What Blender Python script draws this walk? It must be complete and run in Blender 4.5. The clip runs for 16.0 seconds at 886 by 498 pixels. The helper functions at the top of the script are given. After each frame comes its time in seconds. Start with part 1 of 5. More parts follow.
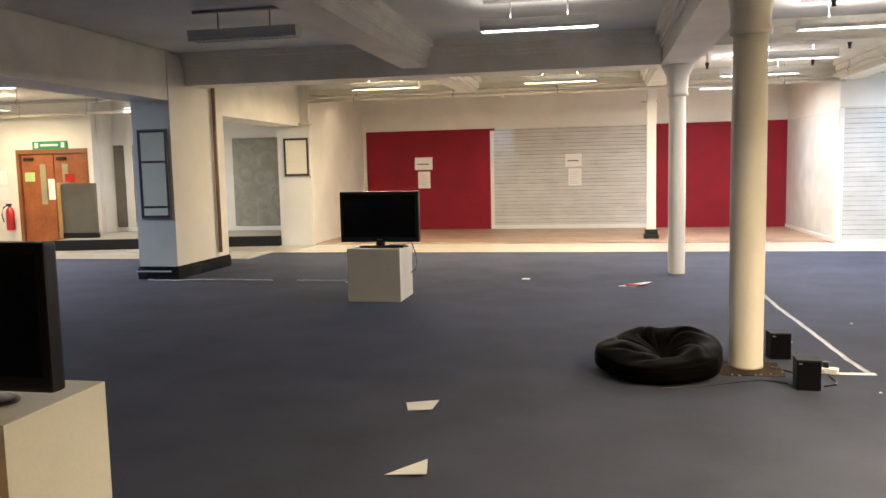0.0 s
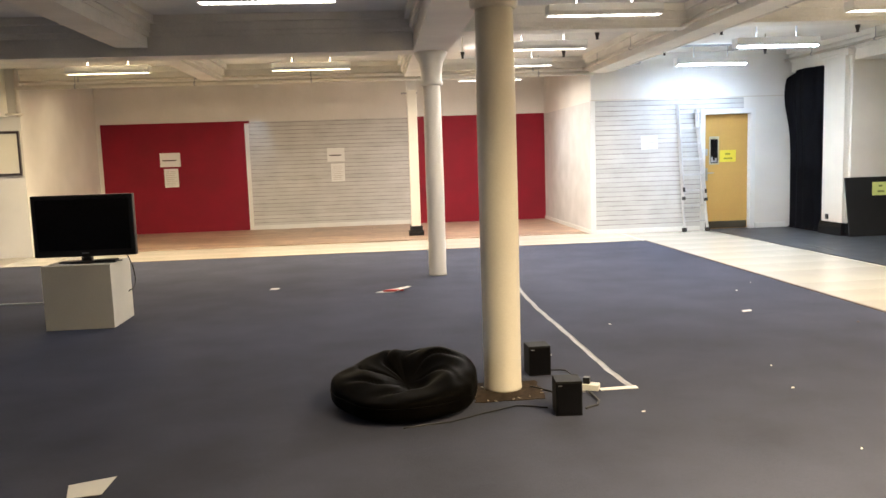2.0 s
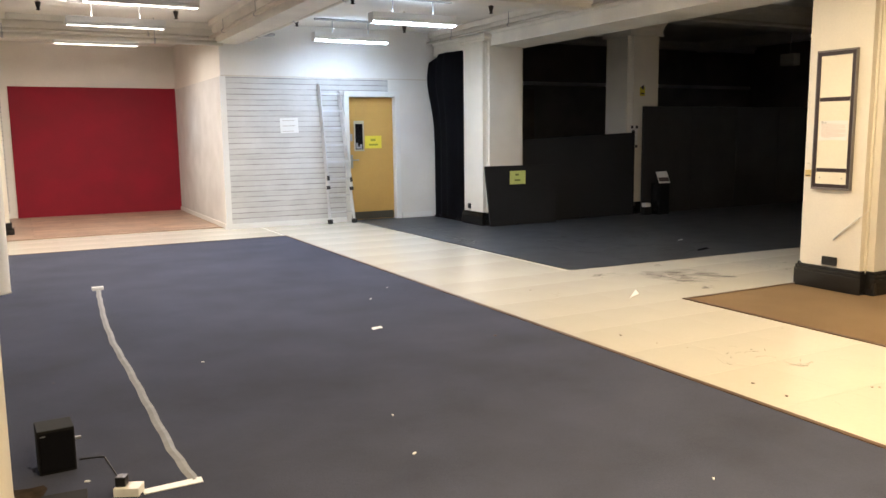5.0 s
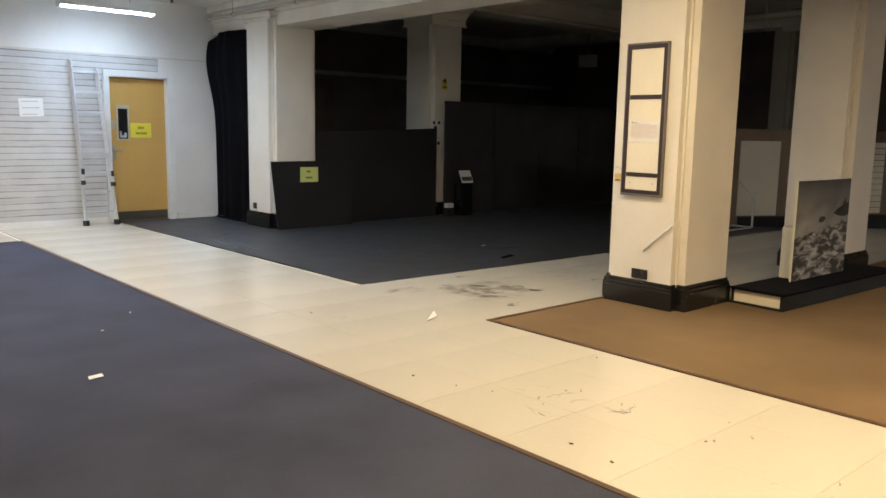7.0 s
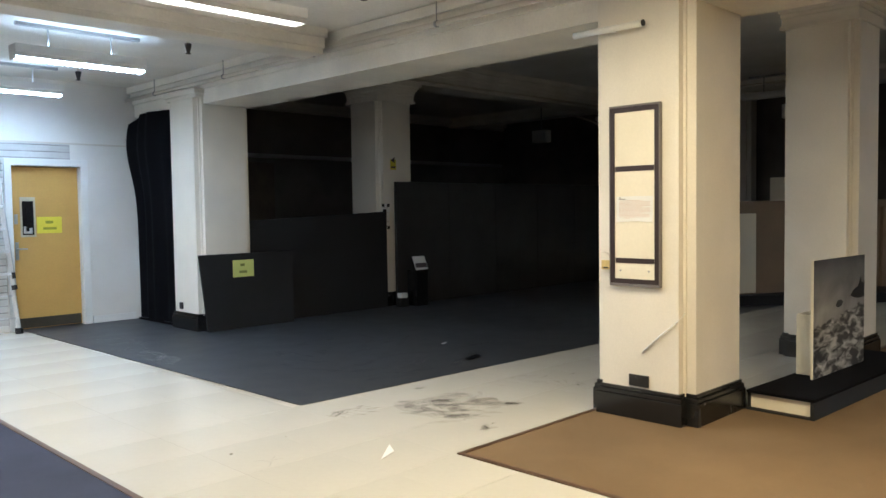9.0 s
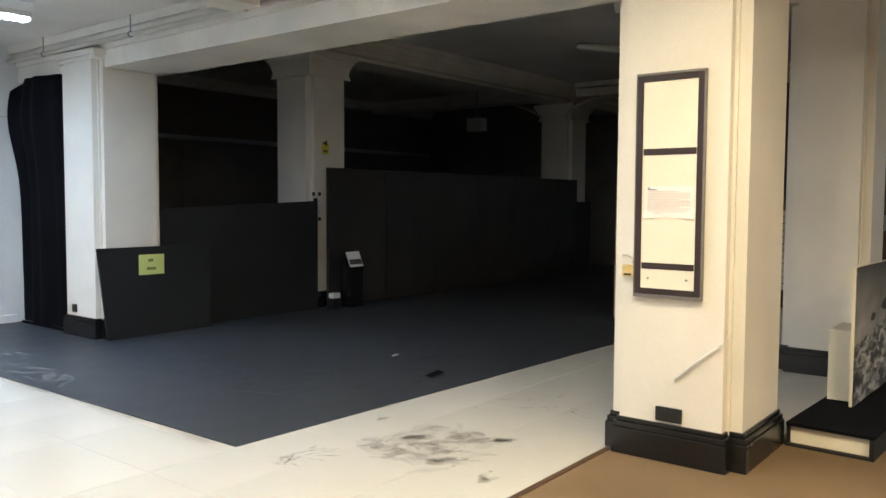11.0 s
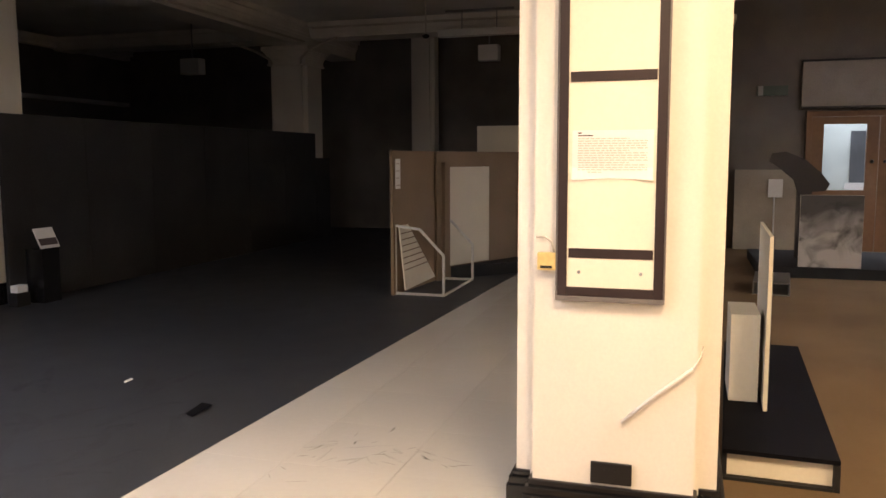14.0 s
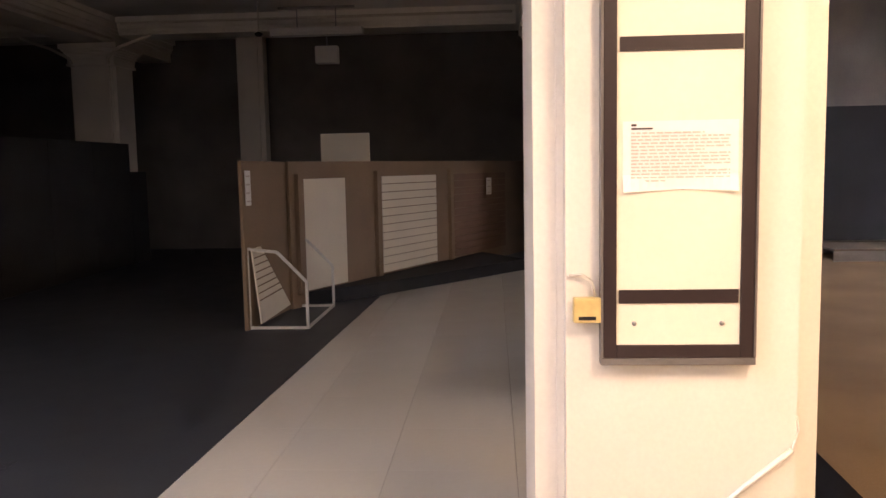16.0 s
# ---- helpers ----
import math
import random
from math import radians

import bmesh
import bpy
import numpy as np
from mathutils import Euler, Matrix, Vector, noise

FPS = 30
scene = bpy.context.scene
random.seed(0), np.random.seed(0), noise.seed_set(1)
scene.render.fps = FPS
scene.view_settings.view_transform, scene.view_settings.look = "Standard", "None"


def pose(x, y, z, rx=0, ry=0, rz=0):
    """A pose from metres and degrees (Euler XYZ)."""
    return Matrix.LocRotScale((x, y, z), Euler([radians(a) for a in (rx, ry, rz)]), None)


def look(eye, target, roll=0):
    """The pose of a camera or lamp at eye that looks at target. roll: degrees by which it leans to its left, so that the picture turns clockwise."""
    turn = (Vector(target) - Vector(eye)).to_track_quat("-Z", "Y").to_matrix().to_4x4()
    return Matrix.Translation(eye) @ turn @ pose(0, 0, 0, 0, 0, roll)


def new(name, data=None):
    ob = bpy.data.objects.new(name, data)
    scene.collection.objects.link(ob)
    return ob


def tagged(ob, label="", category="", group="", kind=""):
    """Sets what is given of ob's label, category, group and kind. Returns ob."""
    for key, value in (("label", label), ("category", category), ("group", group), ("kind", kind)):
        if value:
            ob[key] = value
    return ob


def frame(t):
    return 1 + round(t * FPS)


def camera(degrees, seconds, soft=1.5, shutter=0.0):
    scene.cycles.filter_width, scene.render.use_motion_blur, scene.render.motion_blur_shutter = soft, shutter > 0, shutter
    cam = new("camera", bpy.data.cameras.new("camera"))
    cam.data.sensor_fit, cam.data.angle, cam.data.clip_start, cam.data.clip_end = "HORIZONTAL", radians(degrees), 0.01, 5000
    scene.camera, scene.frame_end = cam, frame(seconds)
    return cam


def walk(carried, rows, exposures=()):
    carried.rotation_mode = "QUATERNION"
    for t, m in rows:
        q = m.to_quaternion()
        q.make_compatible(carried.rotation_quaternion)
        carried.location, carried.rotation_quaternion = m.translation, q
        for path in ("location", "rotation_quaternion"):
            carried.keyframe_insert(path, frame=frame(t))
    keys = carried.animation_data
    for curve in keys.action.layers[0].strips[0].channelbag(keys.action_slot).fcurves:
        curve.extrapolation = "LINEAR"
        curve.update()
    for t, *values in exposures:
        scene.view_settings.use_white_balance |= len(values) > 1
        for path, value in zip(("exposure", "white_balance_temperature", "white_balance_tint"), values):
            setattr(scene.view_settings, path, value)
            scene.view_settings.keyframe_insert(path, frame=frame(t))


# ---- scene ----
cam = camera(58.1, 16.0)
METRES, EYE, TILT, LEAN, TURN = 10.6, 1.5, 0.0, 0.0, 10.4
PATH = [
    (0, (0.426, 0.534, 1.425), (0.044, 2.487, 1.225), -1.3),
    (0.5, (0.513, 0.807, 1.405), (0.29, 2.782, 1.185), -2.1),
    (1, (0.632, 1.086, 1.401), (0.52, 3.069, 1.16), -0.8),
    (1.5, (0.69, 1.324, 1.385), (0.689, 3.308, 1.136), -1.0),
    (2, (0.709, 1.573, 1.421), (0.87, 3.553, 1.193), -1.9),
    (2.5, (0.853, 1.822, 1.4), (1.195, 3.781, 1.186), -2.0),
    (3, (1.033, 2.031, 1.406), (1.463, 3.972, 1.186), -0.6),
    (3.5, (1.157, 2.219, 1.398), (1.677, 4.136, 1.162), -0.7),
    (4, (1.282, 2.517, 1.406), (1.955, 4.384, 1.161), -1.3),
    (4.5, (1.455, 2.748, 1.385), (2.282, 4.549, 1.116), -1.6),
    (5, (1.655, 2.936, 1.398), (2.583, 4.684, 1.113), -0.7),
    (7.5, (2.696, 4.023, 1.376), (4.078, 5.441, 1.1), 0.3),
    (8, (2.899, 4.261, 1.39), (4.313, 5.66, 1.18), -1.0),
    (8.5, (3.104, 4.458, 1.404), (4.504, 5.882, 1.284), -1.0),
    (11, (3.835, 5.802, 1.384), (5.405, 7.035, 1.266), 0.3),
    (11.5, (4.016, 6.108, 1.4), (5.658, 7.238, 1.24), -0.7),
    (12, (4.261, 6.339, 1.384), (5.948, 7.399, 1.206), -0.9),
    (12.5, (4.472, 6.548, 1.39), (6.211, 7.515, 1.191), -0.2),
    (13, (4.659, 6.812, 1.368), (6.474, 7.62, 1.141), -0.8),
    (13.5, (4.839, 7.025, 1.372), (6.704, 7.707, 1.132), -1.6),
    (14, (5.079, 7.209, 1.376), (6.979, 7.792, 1.152), -0.2),
    (14.5, (5.269, 7.42, 1.364), (7.183, 7.95, 1.128), 0.9),
    (15, (5.455, 7.685, 1.379), (7.376, 8.193, 1.145), -0.3),
    (15.5, (5.639, 7.83, 1.372), (7.585, 8.235, 1.149), -1.0),
    (16, (5.909, 7.904, 1.37), (7.895, 8.032, 1.168), -1.1),
]
walk(cam, [(t, look(eye, target, roll)) for t, eye, target, roll in PATH],
     exposures=[(0.0, 0.22, 6050, 10), (1.5, 0.15, 6250, 10), (3.0, -0.04, 6400, 12), (5.0, -0.38, 6350, 12), (7.5, -0.70, 6250, 9),
                (8.5, -0.56, 5600, 6), (11.0, -0.22, 5600, 7), (12.5, 0.0, 6200, 15), (14.4, -0.03, 6550, 25), (16.0, 0.0, 6350, 30)])

# ---- light ----
world = bpy.data.worlds.new("world")
scene.world = world
world.use_nodes = True
wn = world.node_tree.nodes
sky = wn.new("ShaderNodeTexSky")
sky.sky_type, sky.sun_disc = "NISHITA", False
sky.sun_elevation, sky.sun_rotation = radians(25), radians(200)
world.node_tree.links.new(sky.outputs[0], wn["Background"].inputs[0])
wn["Background"].inputs[1].default_value = 0.05

AMBER, WARM, MILD, COOL = (1.0, 0.72, 0.37), (1.0, 0.78, 0.46), (1.0, 0.90, 0.79), (0.64, 0.81, 1.0)
# fluorescent fittings: centre x, y, watts of light, colour, lit
FITTINGS = [
    (6.20, 9.60, 54, MILD), (6.18, 12.18, 32, COOL), (6.16, 14.25, 6, COOL),
    (3.05, 9.57, 70, MILD), (2.95, 12.05, 80, MILD), (2.90, 13.93, 70, MILD), (2.85, 16.10, 80, MILD),
    (-0.17, 13.75, 110, WARM), (-3.05, 13.62, 130, WARM), (-0.14, 8.62, 16, MILD), (-3.08, 8.25, 0, WARM),
    # this row hangs unseen, added for the warm light from that side
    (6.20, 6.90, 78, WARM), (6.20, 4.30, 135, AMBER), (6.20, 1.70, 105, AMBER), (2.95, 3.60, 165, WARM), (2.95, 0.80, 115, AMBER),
    (-0.15, 1.20, 0, MILD), (-3.08, 4.30, 0, COOL), (-8.70, 7.60, 110, COOL), (-8.70, 11.20, 110, MILD), (-11.6, 14.60, 85, WARM), (-8.3, 15.2, 40, MILD),
]
LAMP_Z = 2.78
# unseen fill fittings, added in the south-east bays to lift the unlit area
HIGH_Z, WHITE = 3.40, (0.92, 0.96, 1.0)
HIGH_FILL = [(11.6, 1.6, 32, WHITE), (14.6, 1.6, 14, WHITE), (11.6, -1.9, 34, WHITE), (14.6, -1.9, 26, WHITE)]
for lx, ly, watts, tint, lz in [(*f, LAMP_Z) for f in FITTINGS] + [(*f, HIGH_Z) for f in HIGH_FILL]:
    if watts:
        ld = bpy.data.lights.new("tube_or_fill_light", "AREA")
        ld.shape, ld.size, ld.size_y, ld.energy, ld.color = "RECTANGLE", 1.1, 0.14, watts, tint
        lo = new("tube_or_fill_light", ld)
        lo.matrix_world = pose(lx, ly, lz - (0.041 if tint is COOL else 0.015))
        if (lx, ly) == (2.95, 3.60):  # spread narrowed to hold more of its light on the carpet below
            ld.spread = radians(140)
        if lz < 3:  # an added upward lamp over each closed body brightens the ceiling
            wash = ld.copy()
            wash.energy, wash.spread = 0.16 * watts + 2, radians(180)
            new("tube_or_fill_light", wash).matrix_world = pose(lx, ly, lz + 0.115, 180)
        if lz > 3:  # added upward lamps, far stronger, that lift the unlit ceiling
            up = ld.copy()
            up.energy = 15.0 * watts
            new("tube_or_fill_light", up).matrix_world = pose(lx, ly, lz + 0.13, 180)
# display spots washing the back wall and the recess's east side; the west one is an added fill
for eye, target, watts, tint, cone in [((-1.62, 18.25, 2.90), (-1.86, 18.9, 1.75), 22, COOL, 50), ((3.55, 17.2, 2.95), (4.43, 17.25, 1.5), 45, COOL, 36),
                                       ((-4.2, 16.3, 2.9), (-5.05, 16.9, 1.4), 26, WARM, 110)]:
    sd = bpy.data.lights.new("spot_light", "SPOT")
    sd.energy, sd.color, sd.spot_size, sd.spot_blend, sd.shadow_soft_size = watts, tint, radians(cone), 1.0, 0.06
    new("spot_light", sd).matrix_world = look(eye, target)


# ---- materials ----
def mat(name, col, rough=0.6, metal=0.0, var=0.12, big=1.5, fine=60.0, bump=0.1, tint2=None, spec=None):
    """A painted or plain surface with stains at one scale and grain at another."""
    m = bpy.data.materials.new(name)
    m.use_nodes = True
    n, l = m.node_tree.nodes, m.node_tree.links
    b = n["Principled BSDF"]
    tc = n.new("ShaderNodeTexCoord")
    n1, n2 = n.new("ShaderNodeTexNoise"), n.new("ShaderNodeTexNoise")
    n1.inputs["Scale"].default_value, n1.inputs["Detail"].default_value = big, 5
    n2.inputs["Scale"].default_value, n2.inputs["Detail"].default_value = fine, 3
    for q in (n1, n2):
        l.new(tc.outputs["Object"], q.inputs["Vector"])
    mix = n.new("ShaderNodeMix")
    mix.data_type = "RGBA"
    dark = tint2 or tuple(c * (1 - 2.2 * var) for c in col)
    lite = tuple(min(1, c * (1 + var)) for c in col)
    ramp = n.new("ShaderNodeMapRange")
    ramp.inputs[1].default_value, ramp.inputs[2].default_value = 0.3, 0.7
    l.new(n1.outputs[0], ramp.inputs[0])
    l.new(ramp.outputs[0], mix.inputs[0])
    mix.inputs[6].default_value, mix.inputs[7].default_value = (*dark, 1), (*lite, 1)
    mix2 = n.new("ShaderNodeMix")
    mix2.data_type, mix2.blend_type = "RGBA", "MULTIPLY"
    mix2.inputs[0].default_value = 0.5
    grain = n.new("ShaderNodeMapRange")
    grain.inputs[1].default_value, grain.inputs[2].default_value, grain.inputs[3].default_value = 0.3, 0.7, 1 - 2.5 * var
    l.new(n2.outputs[0], grain.inputs[0])
    l.new(mix.outputs[2], mix2.inputs[6])
    l.new(grain.outputs[0], mix2.inputs[7])
    l.new(mix2.outputs[2], b.inputs["Base Color"])
    rr = n.new("ShaderNodeMapRange")
    rr.inputs[3].default_value, rr.inputs[4].default_value = max(0.03, rough - 0.1), min(1, rough + 0.1)
    l.new(n1.outputs[0], rr.inputs[0])
    l.new(rr.outputs[0], b.inputs["Roughness"])
    b.inputs["Metallic"].default_value = metal
    if spec is not None:
        b.inputs["Specular IOR Level"].default_value = spec
    if bump:
        bp = n.new("ShaderNodeBump")
        bp.inputs["Strength"].default_value, bp.inputs["Distance"].default_value = bump, 0.004
        l.new(n2.outputs[0], bp.inputs["Height"])
        l.new(bp.outputs[0], b.inputs["Normal"])
    return m


def glow(name, col, strength):
    m = bpy.data.materials.new(name)
    m.use_nodes = True
    b = m.node_tree.nodes["Principled BSDF"]
    b.inputs["Base Color"].default_value = (0.8, 0.8, 0.8, 1)
    b.inputs["Emission Color"].default_value, b.inputs["Emission Strength"].default_value = (*col, 1), strength
    return m


def slate_paper(name):
    """White split-stone wallpaper: thin courses with broken grey joint lines."""
    m = mat(name, (0.58, 0.575, 0.565), 0.75, var=0.05, big=3, fine=40)
    n, l = m.node_tree.nodes, m.node_tree.links
    b = n["Principled BSDF"]
    src = b.inputs["Base Color"].links[0].from_socket
    geo = n.new("ShaderNodeNewGeometry")
    sep, com = n.new("ShaderNodeSeparateXYZ"), n.new("ShaderNodeCombineXYZ")
    l.new(geo.outputs["Position"], sep.inputs[0])
    add = n.new("ShaderNodeMath")
    l.new(sep.outputs[0], add.inputs[0])
    l.new(sep.outputs[1], add.inputs[1])
    l.new(add.outputs[0], com.inputs[0])
    wob = n.new("ShaderNodeTexNoise")
    wob.inputs["Scale"].default_value, wob.inputs["Detail"].default_value = 2.6, 3
    l.new(geo.outputs["Position"], wob.inputs["Vector"])
    lift = n.new("ShaderNodeMath")
    lift.operation = "MULTIPLY_ADD"
    lift.inputs[1].default_value = 0.016
    l.new(wob.outputs[0], lift.inputs[0])
    l.new(sep.outputs[2], lift.inputs[2])
    l.new(lift.outputs[0], com.inputs[1])
    br = n.new("ShaderNodeTexBrick")
    br.inputs["Scale"].default_value = 1.0
    br.inputs["Brick Width"].default_value, br.inputs["Row Height"].default_value = 40.0, 0.0815
    br.inputs["Mortar Size"].default_value, br.inputs["Mortar Smooth"].default_value = 0.009, 0.5
    br.offset, br.squash = 0.37, 1.0
    br.inputs["Color1"].default_value, br.inputs["Color2"].default_value = (1, 1, 1, 1), (0.86, 0.86, 0.85, 1)
    br.inputs["Mortar"].default_value = (0.46, 0.45, 0.44, 1)
    l.new(com.outputs[0], br.inputs["Vector"])
    ms = n.new("ShaderNodeMapping")
    ms.inputs["Scale"].default_value = (2.6, 37, 1)
    l.new(com.outputs[0], ms.inputs[0])
    nz = n.new("ShaderNodeTexNoise")
    nz.inputs["Scale"].default_value, nz.inputs["Detail"].default_value = 1.0, 4
    l.new(ms.outputs[0], nz.inputs["Vector"])
    fade = n.new("ShaderNodeMapRange")
    fade.inputs[1].default_value, fade.inputs[2].default_value = 0.36, 0.58
    fade.inputs[3].default_value = 0.35
    l.new(nz.outputs[0], fade.inputs[0])
    mx = n.new("ShaderNodeMix")
    mx.data_type, mx.blend_type = "RGBA", "MULTIPLY"
    l.new(fade.outputs[0], mx.inputs[0])
    l.new(src, mx.inputs[6])
    l.new(br.outputs[0], mx.inputs[7])
    l.new(mx.outputs[2], b.inputs["Base Color"])
    return m


def plank_floor(name, col):
    m = mat(name, col, 0.42, var=0.14, big=3, fine=30, bump=0.03)
    n, l = m.node_tree.nodes, m.node_tree.links
    b = n["Principled BSDF"]
    src = b.inputs["Base Color"].links[0].from_socket
    geo = n.new("ShaderNodeNewGeometry")
    br = n.new("ShaderNodeTexBrick")
    br.inputs["Scale"].default_value = 1.0
    br.inputs["Brick Width"].default_value, br.inputs["Row Height"].default_value, br.inputs["Mortar Size"].default_value = 1.2, 0.19, 0.004
    br.inputs["Color1"].default_value, br.inputs["Color2"].default_value, br.inputs["Mortar"].default_value = (1, 1, 1, 1), (0.72, 0.70, 0.68, 1), (0.4, 0.36, 0.33, 1)
    l.new(geo.outputs["Position"], br.inputs["Vector"])
    mx = n.new("ShaderNodeMix")
    mx.data_type, mx.blend_type = "RGBA", "MULTIPLY"
    mx.inputs[0].default_value = 1.0
    l.new(src, mx.inputs[6])
    l.new(br.outputs[0], mx.inputs[7])
    l.new(mx.outputs[2], b.inputs["Base Color"])
    return m


def ring_paper(name):
    """Grey-green wallpaper with large rings."""
    m = mat(name, (0.30, 0.30, 0.25), 0.7, var=0.08, big=4, fine=50)
    n, l = m.node_tree.nodes, m.node_tree.links
    b = n["Principled BSDF"]
    src = b.inputs["Base Color"].links[0].from_socket
    geo = n.new("ShaderNodeNewGeometry")
    vo = n.new("ShaderNodeTexVoronoi")
    vo.inputs["Scale"].default_value, vo.inputs["Randomness"].default_value = 2.4, 0.6
    l.new(geo.outputs["Position"], vo.inputs["Vector"])
    wv = n.new("ShaderNodeMath")
    wv.operation = "SINE"
    ml = n.new("ShaderNodeMath")
    ml.operation = "MULTIPLY"
    ml.inputs[1].default_value = 22.0
    l.new(vo.outputs["Distance"], ml.inputs[0])
    l.new(ml.outputs[0], wv.inputs[0])
    rg = n.new("ShaderNodeMapRange")
    rg.inputs[1].default_value, rg.inputs[2].default_value, rg.inputs[3].default_value, rg.inputs[4].default_value = -0.2, 0.6, 0.95, 1.07
    l.new(wv.outputs[0], rg.inputs[0])
    mx = n.new("ShaderNodeMix")
    mx.data_type, mx.blend_type = "RGBA", "MULTIPLY"
    mx.inputs[0].default_value = 1.0
    l.new(src, mx.inputs[6])
    l.new(rg.outputs[0], mx.inputs[7])
    l.new(mx.outputs[2], b.inputs["Base Color"])
    return m


M_WALL = mat("white_wall_paint", (0.76, 0.74, 0.70), 0.65, var=0.05, big=1.2, fine=80, bump=0.06)
M_CEIL = mat("ceiling_paint", (0.82, 0.80, 0.76), 0.7, var=0.07, big=1.0, fine=40, bump=0.08)
M_BEAM = mat("gloss_cream_paint", (0.82, 0.79, 0.72), 0.5, var=0.06, big=2, fine=50, bump=0.06)
M_PILLAR = mat("pillar_paint", (0.78, 0.74, 0.66), 0.5, var=0.04, big=1.6, fine=90, bump=0.05)
M_RED = mat("crimson_paint", (0.24, 0.007, 0.021), 0.7, var=0.06, big=2, fine=60, spec=0.3)
M_SLATE = slate_paper("split_stone_paper")
M_GREYPAPER = mat("pale_grey_paper", (0.62, 0.62, 0.62), 0.7, var=0.06, big=3)
M_LAMINATE = plank_floor("laminate", (0.50, 0.36, 0.27))
M_CARPET = mat("navy_carpet", (0.061, 0.068, 0.103), 0.95, var=0.11, big=1.6, fine=160, bump=0.6, spec=0.15)
M_BROWN = mat("tan_carpet", (0.20, 0.135, 0.075), 0.95, var=0.10, big=1.0, fine=160, bump=0.6, spec=0.15)
M_BLACKFLOOR = mat("black_sheet_floor", (0.040, 0.043, 0.049), 0.5, var=0.10, big=3.5, fine=45, bump=0.1)
M_CREAMTILE = mat("cream_vinyl_tile", (0.60, 0.575, 0.505), 0.20, var=0.02, big=0.8, fine=30, bump=0.02)
M_TRIMBROWN = mat("brown_edge_strip", (0.10, 0.055, 0.03), 0.5)
M_BLACK = mat("matt_black_paint", (0.014, 0.014, 0.015), 0.75, var=0.15, spec=0.3)
M_GLOSSBLACK = mat("black_gloss_paint", (0.012, 0.012, 0.013), 0.25, var=0.15, bump=0.03)
M_BLACKWALL = mat("black_wall_paint", (0.20, 0.182, 0.165), 0.85, var=0.12)
M_DARKBROWN = mat("dark_brown_board", (0.19, 0.15, 0.115), 0.7, var=0.2)
M_HOARD = mat("charcoal_board", (0.032, 0.030, 0.029), 0.8, var=0.2, spec=0.35)
M_CLOTH = mat("black_cloth", (0.006, 0.006, 0.008), 0.95, var=0.2, fine=120, bump=0.4, spec=0.05)
M_PIPE = mat("painted_pipe", (0.66, 0.61, 0.53), 0.45, var=0.06)
M_FIXTURE = mat("white_enamel", (0.74, 0.74, 0.72), 0.35, var=0.03)
M_TUBE = {id(c): glow("lit_diffuser", c, s) for c, s in ((AMBER, 16), (WARM, 16), (MILD, 16), (COOL, 110), (WHITE, 16))}
M_OFFTUBE = mat("unlit_diffuser", (0.5, 0.5, 0.5), 0.4)


# ---- building helpers ----
def box(bm, x0, x1, y0, y1, z0, z1, bev=0.0):
    r = bmesh.ops.create_cube(bm, size=1.0)
    bmesh.ops.scale(bm, vec=(x1 - x0, y1 - y0, z1 - z0), verts=r["verts"])
    bmesh.ops.translate(bm, vec=((x0 + x1) / 2, (y0 + y1) / 2, (z0 + z1) / 2), verts=r["verts"])
    if bev:
        edges = list({e for v in r["verts"] for e in v.link_edges})
        bmesh.ops.bevel(bm, geom=edges, offset=bev, segments=2, affect="EDGES", profile=0.7)
    return bm


def boxes(*specs, bev=0.0):
    bm = bmesh.new()
    for s in specs:
        box(bm, *s, bev=bev)
    return bm


def lathe(profile, seg=32):
    """A turned shape from (radius, z) pairs."""
    bm = bmesh.new()
    rings = [[bm.verts.new((r * math.cos(2 * math.pi * i / seg), r * math.sin(2 * math.pi * i / seg), z)) for i in range(seg)] for r, z in profile]
    for a, b in zip(rings, rings[1:]):
        for i in range(seg):
            bm.faces.new((a[i], a[(i + 1) % seg], b[(i + 1) % seg], b[i]))
    bm.faces.new(rings[0][::-1])
    bm.faces.new(rings[-1])
    for f in bm.faces:
        f.smooth = len(f.verts) == 4
    return bm


def prism(pts, z0, z1):
    """An upright block over a plan outline."""
    bm = bmesh.new()
    lo = [bm.verts.new((x, y, z0)) for x, y in pts]
    hi = [bm.verts.new((x, y, z1)) for x, y in pts]
    bm.faces.new(lo[::-1])
    bm.faces.new(hi)
    for i in range(len(pts)):
        j = (i + 1) % len(pts)
        bm.faces.new((lo[i], lo[j], hi[j], hi[i]))
    bmesh.ops.recalc_face_normals(bm, faces=bm.faces)
    return bm


def tube(points, r, seg=8):
    """A round bar or cable along a line of points."""
    bm = bmesh.new()
    pts = [Vector(p) for p in points]
    rings = []
    for i, p in enumerate(pts):
        d = (pts[min(i + 1, len(pts) - 1)] - pts[max(i - 1, 0)]).normalized()
        u = d.cross(Vector((0, 0, 1)) if abs(d.z) < 0.9 else Vector((1, 0, 0))).normalized()
        w = d.cross(u)
        rings.append([bm.verts.new(p + r * (u * math.cos(2 * math.pi * k / seg) + w * math.sin(2 * math.pi * k / seg))) for k in range(seg)])
    for a, b in zip(rings, rings[1:]):
        for k in range(seg):
            f = bm.faces.new((a[k], a[(k + 1) % seg], b[(k + 1) % seg], b[k]))
            f.smooth = True
    bm.faces.new(rings[0][::-1])
    bm.faces.new(rings[-1])
    bmesh.ops.recalc_face_normals(bm, faces=bm.faces)
    return bm


def part(name, bm, material, parent=None, label=""):
    me = bpy.data.meshes.new(name)
    bm.to_mesh(me)
    bm.free()
    me.materials.append(material)
    ob = new(name, me)
    if parent is not None:
        ob.parent = parent
    return tagged(ob, label)


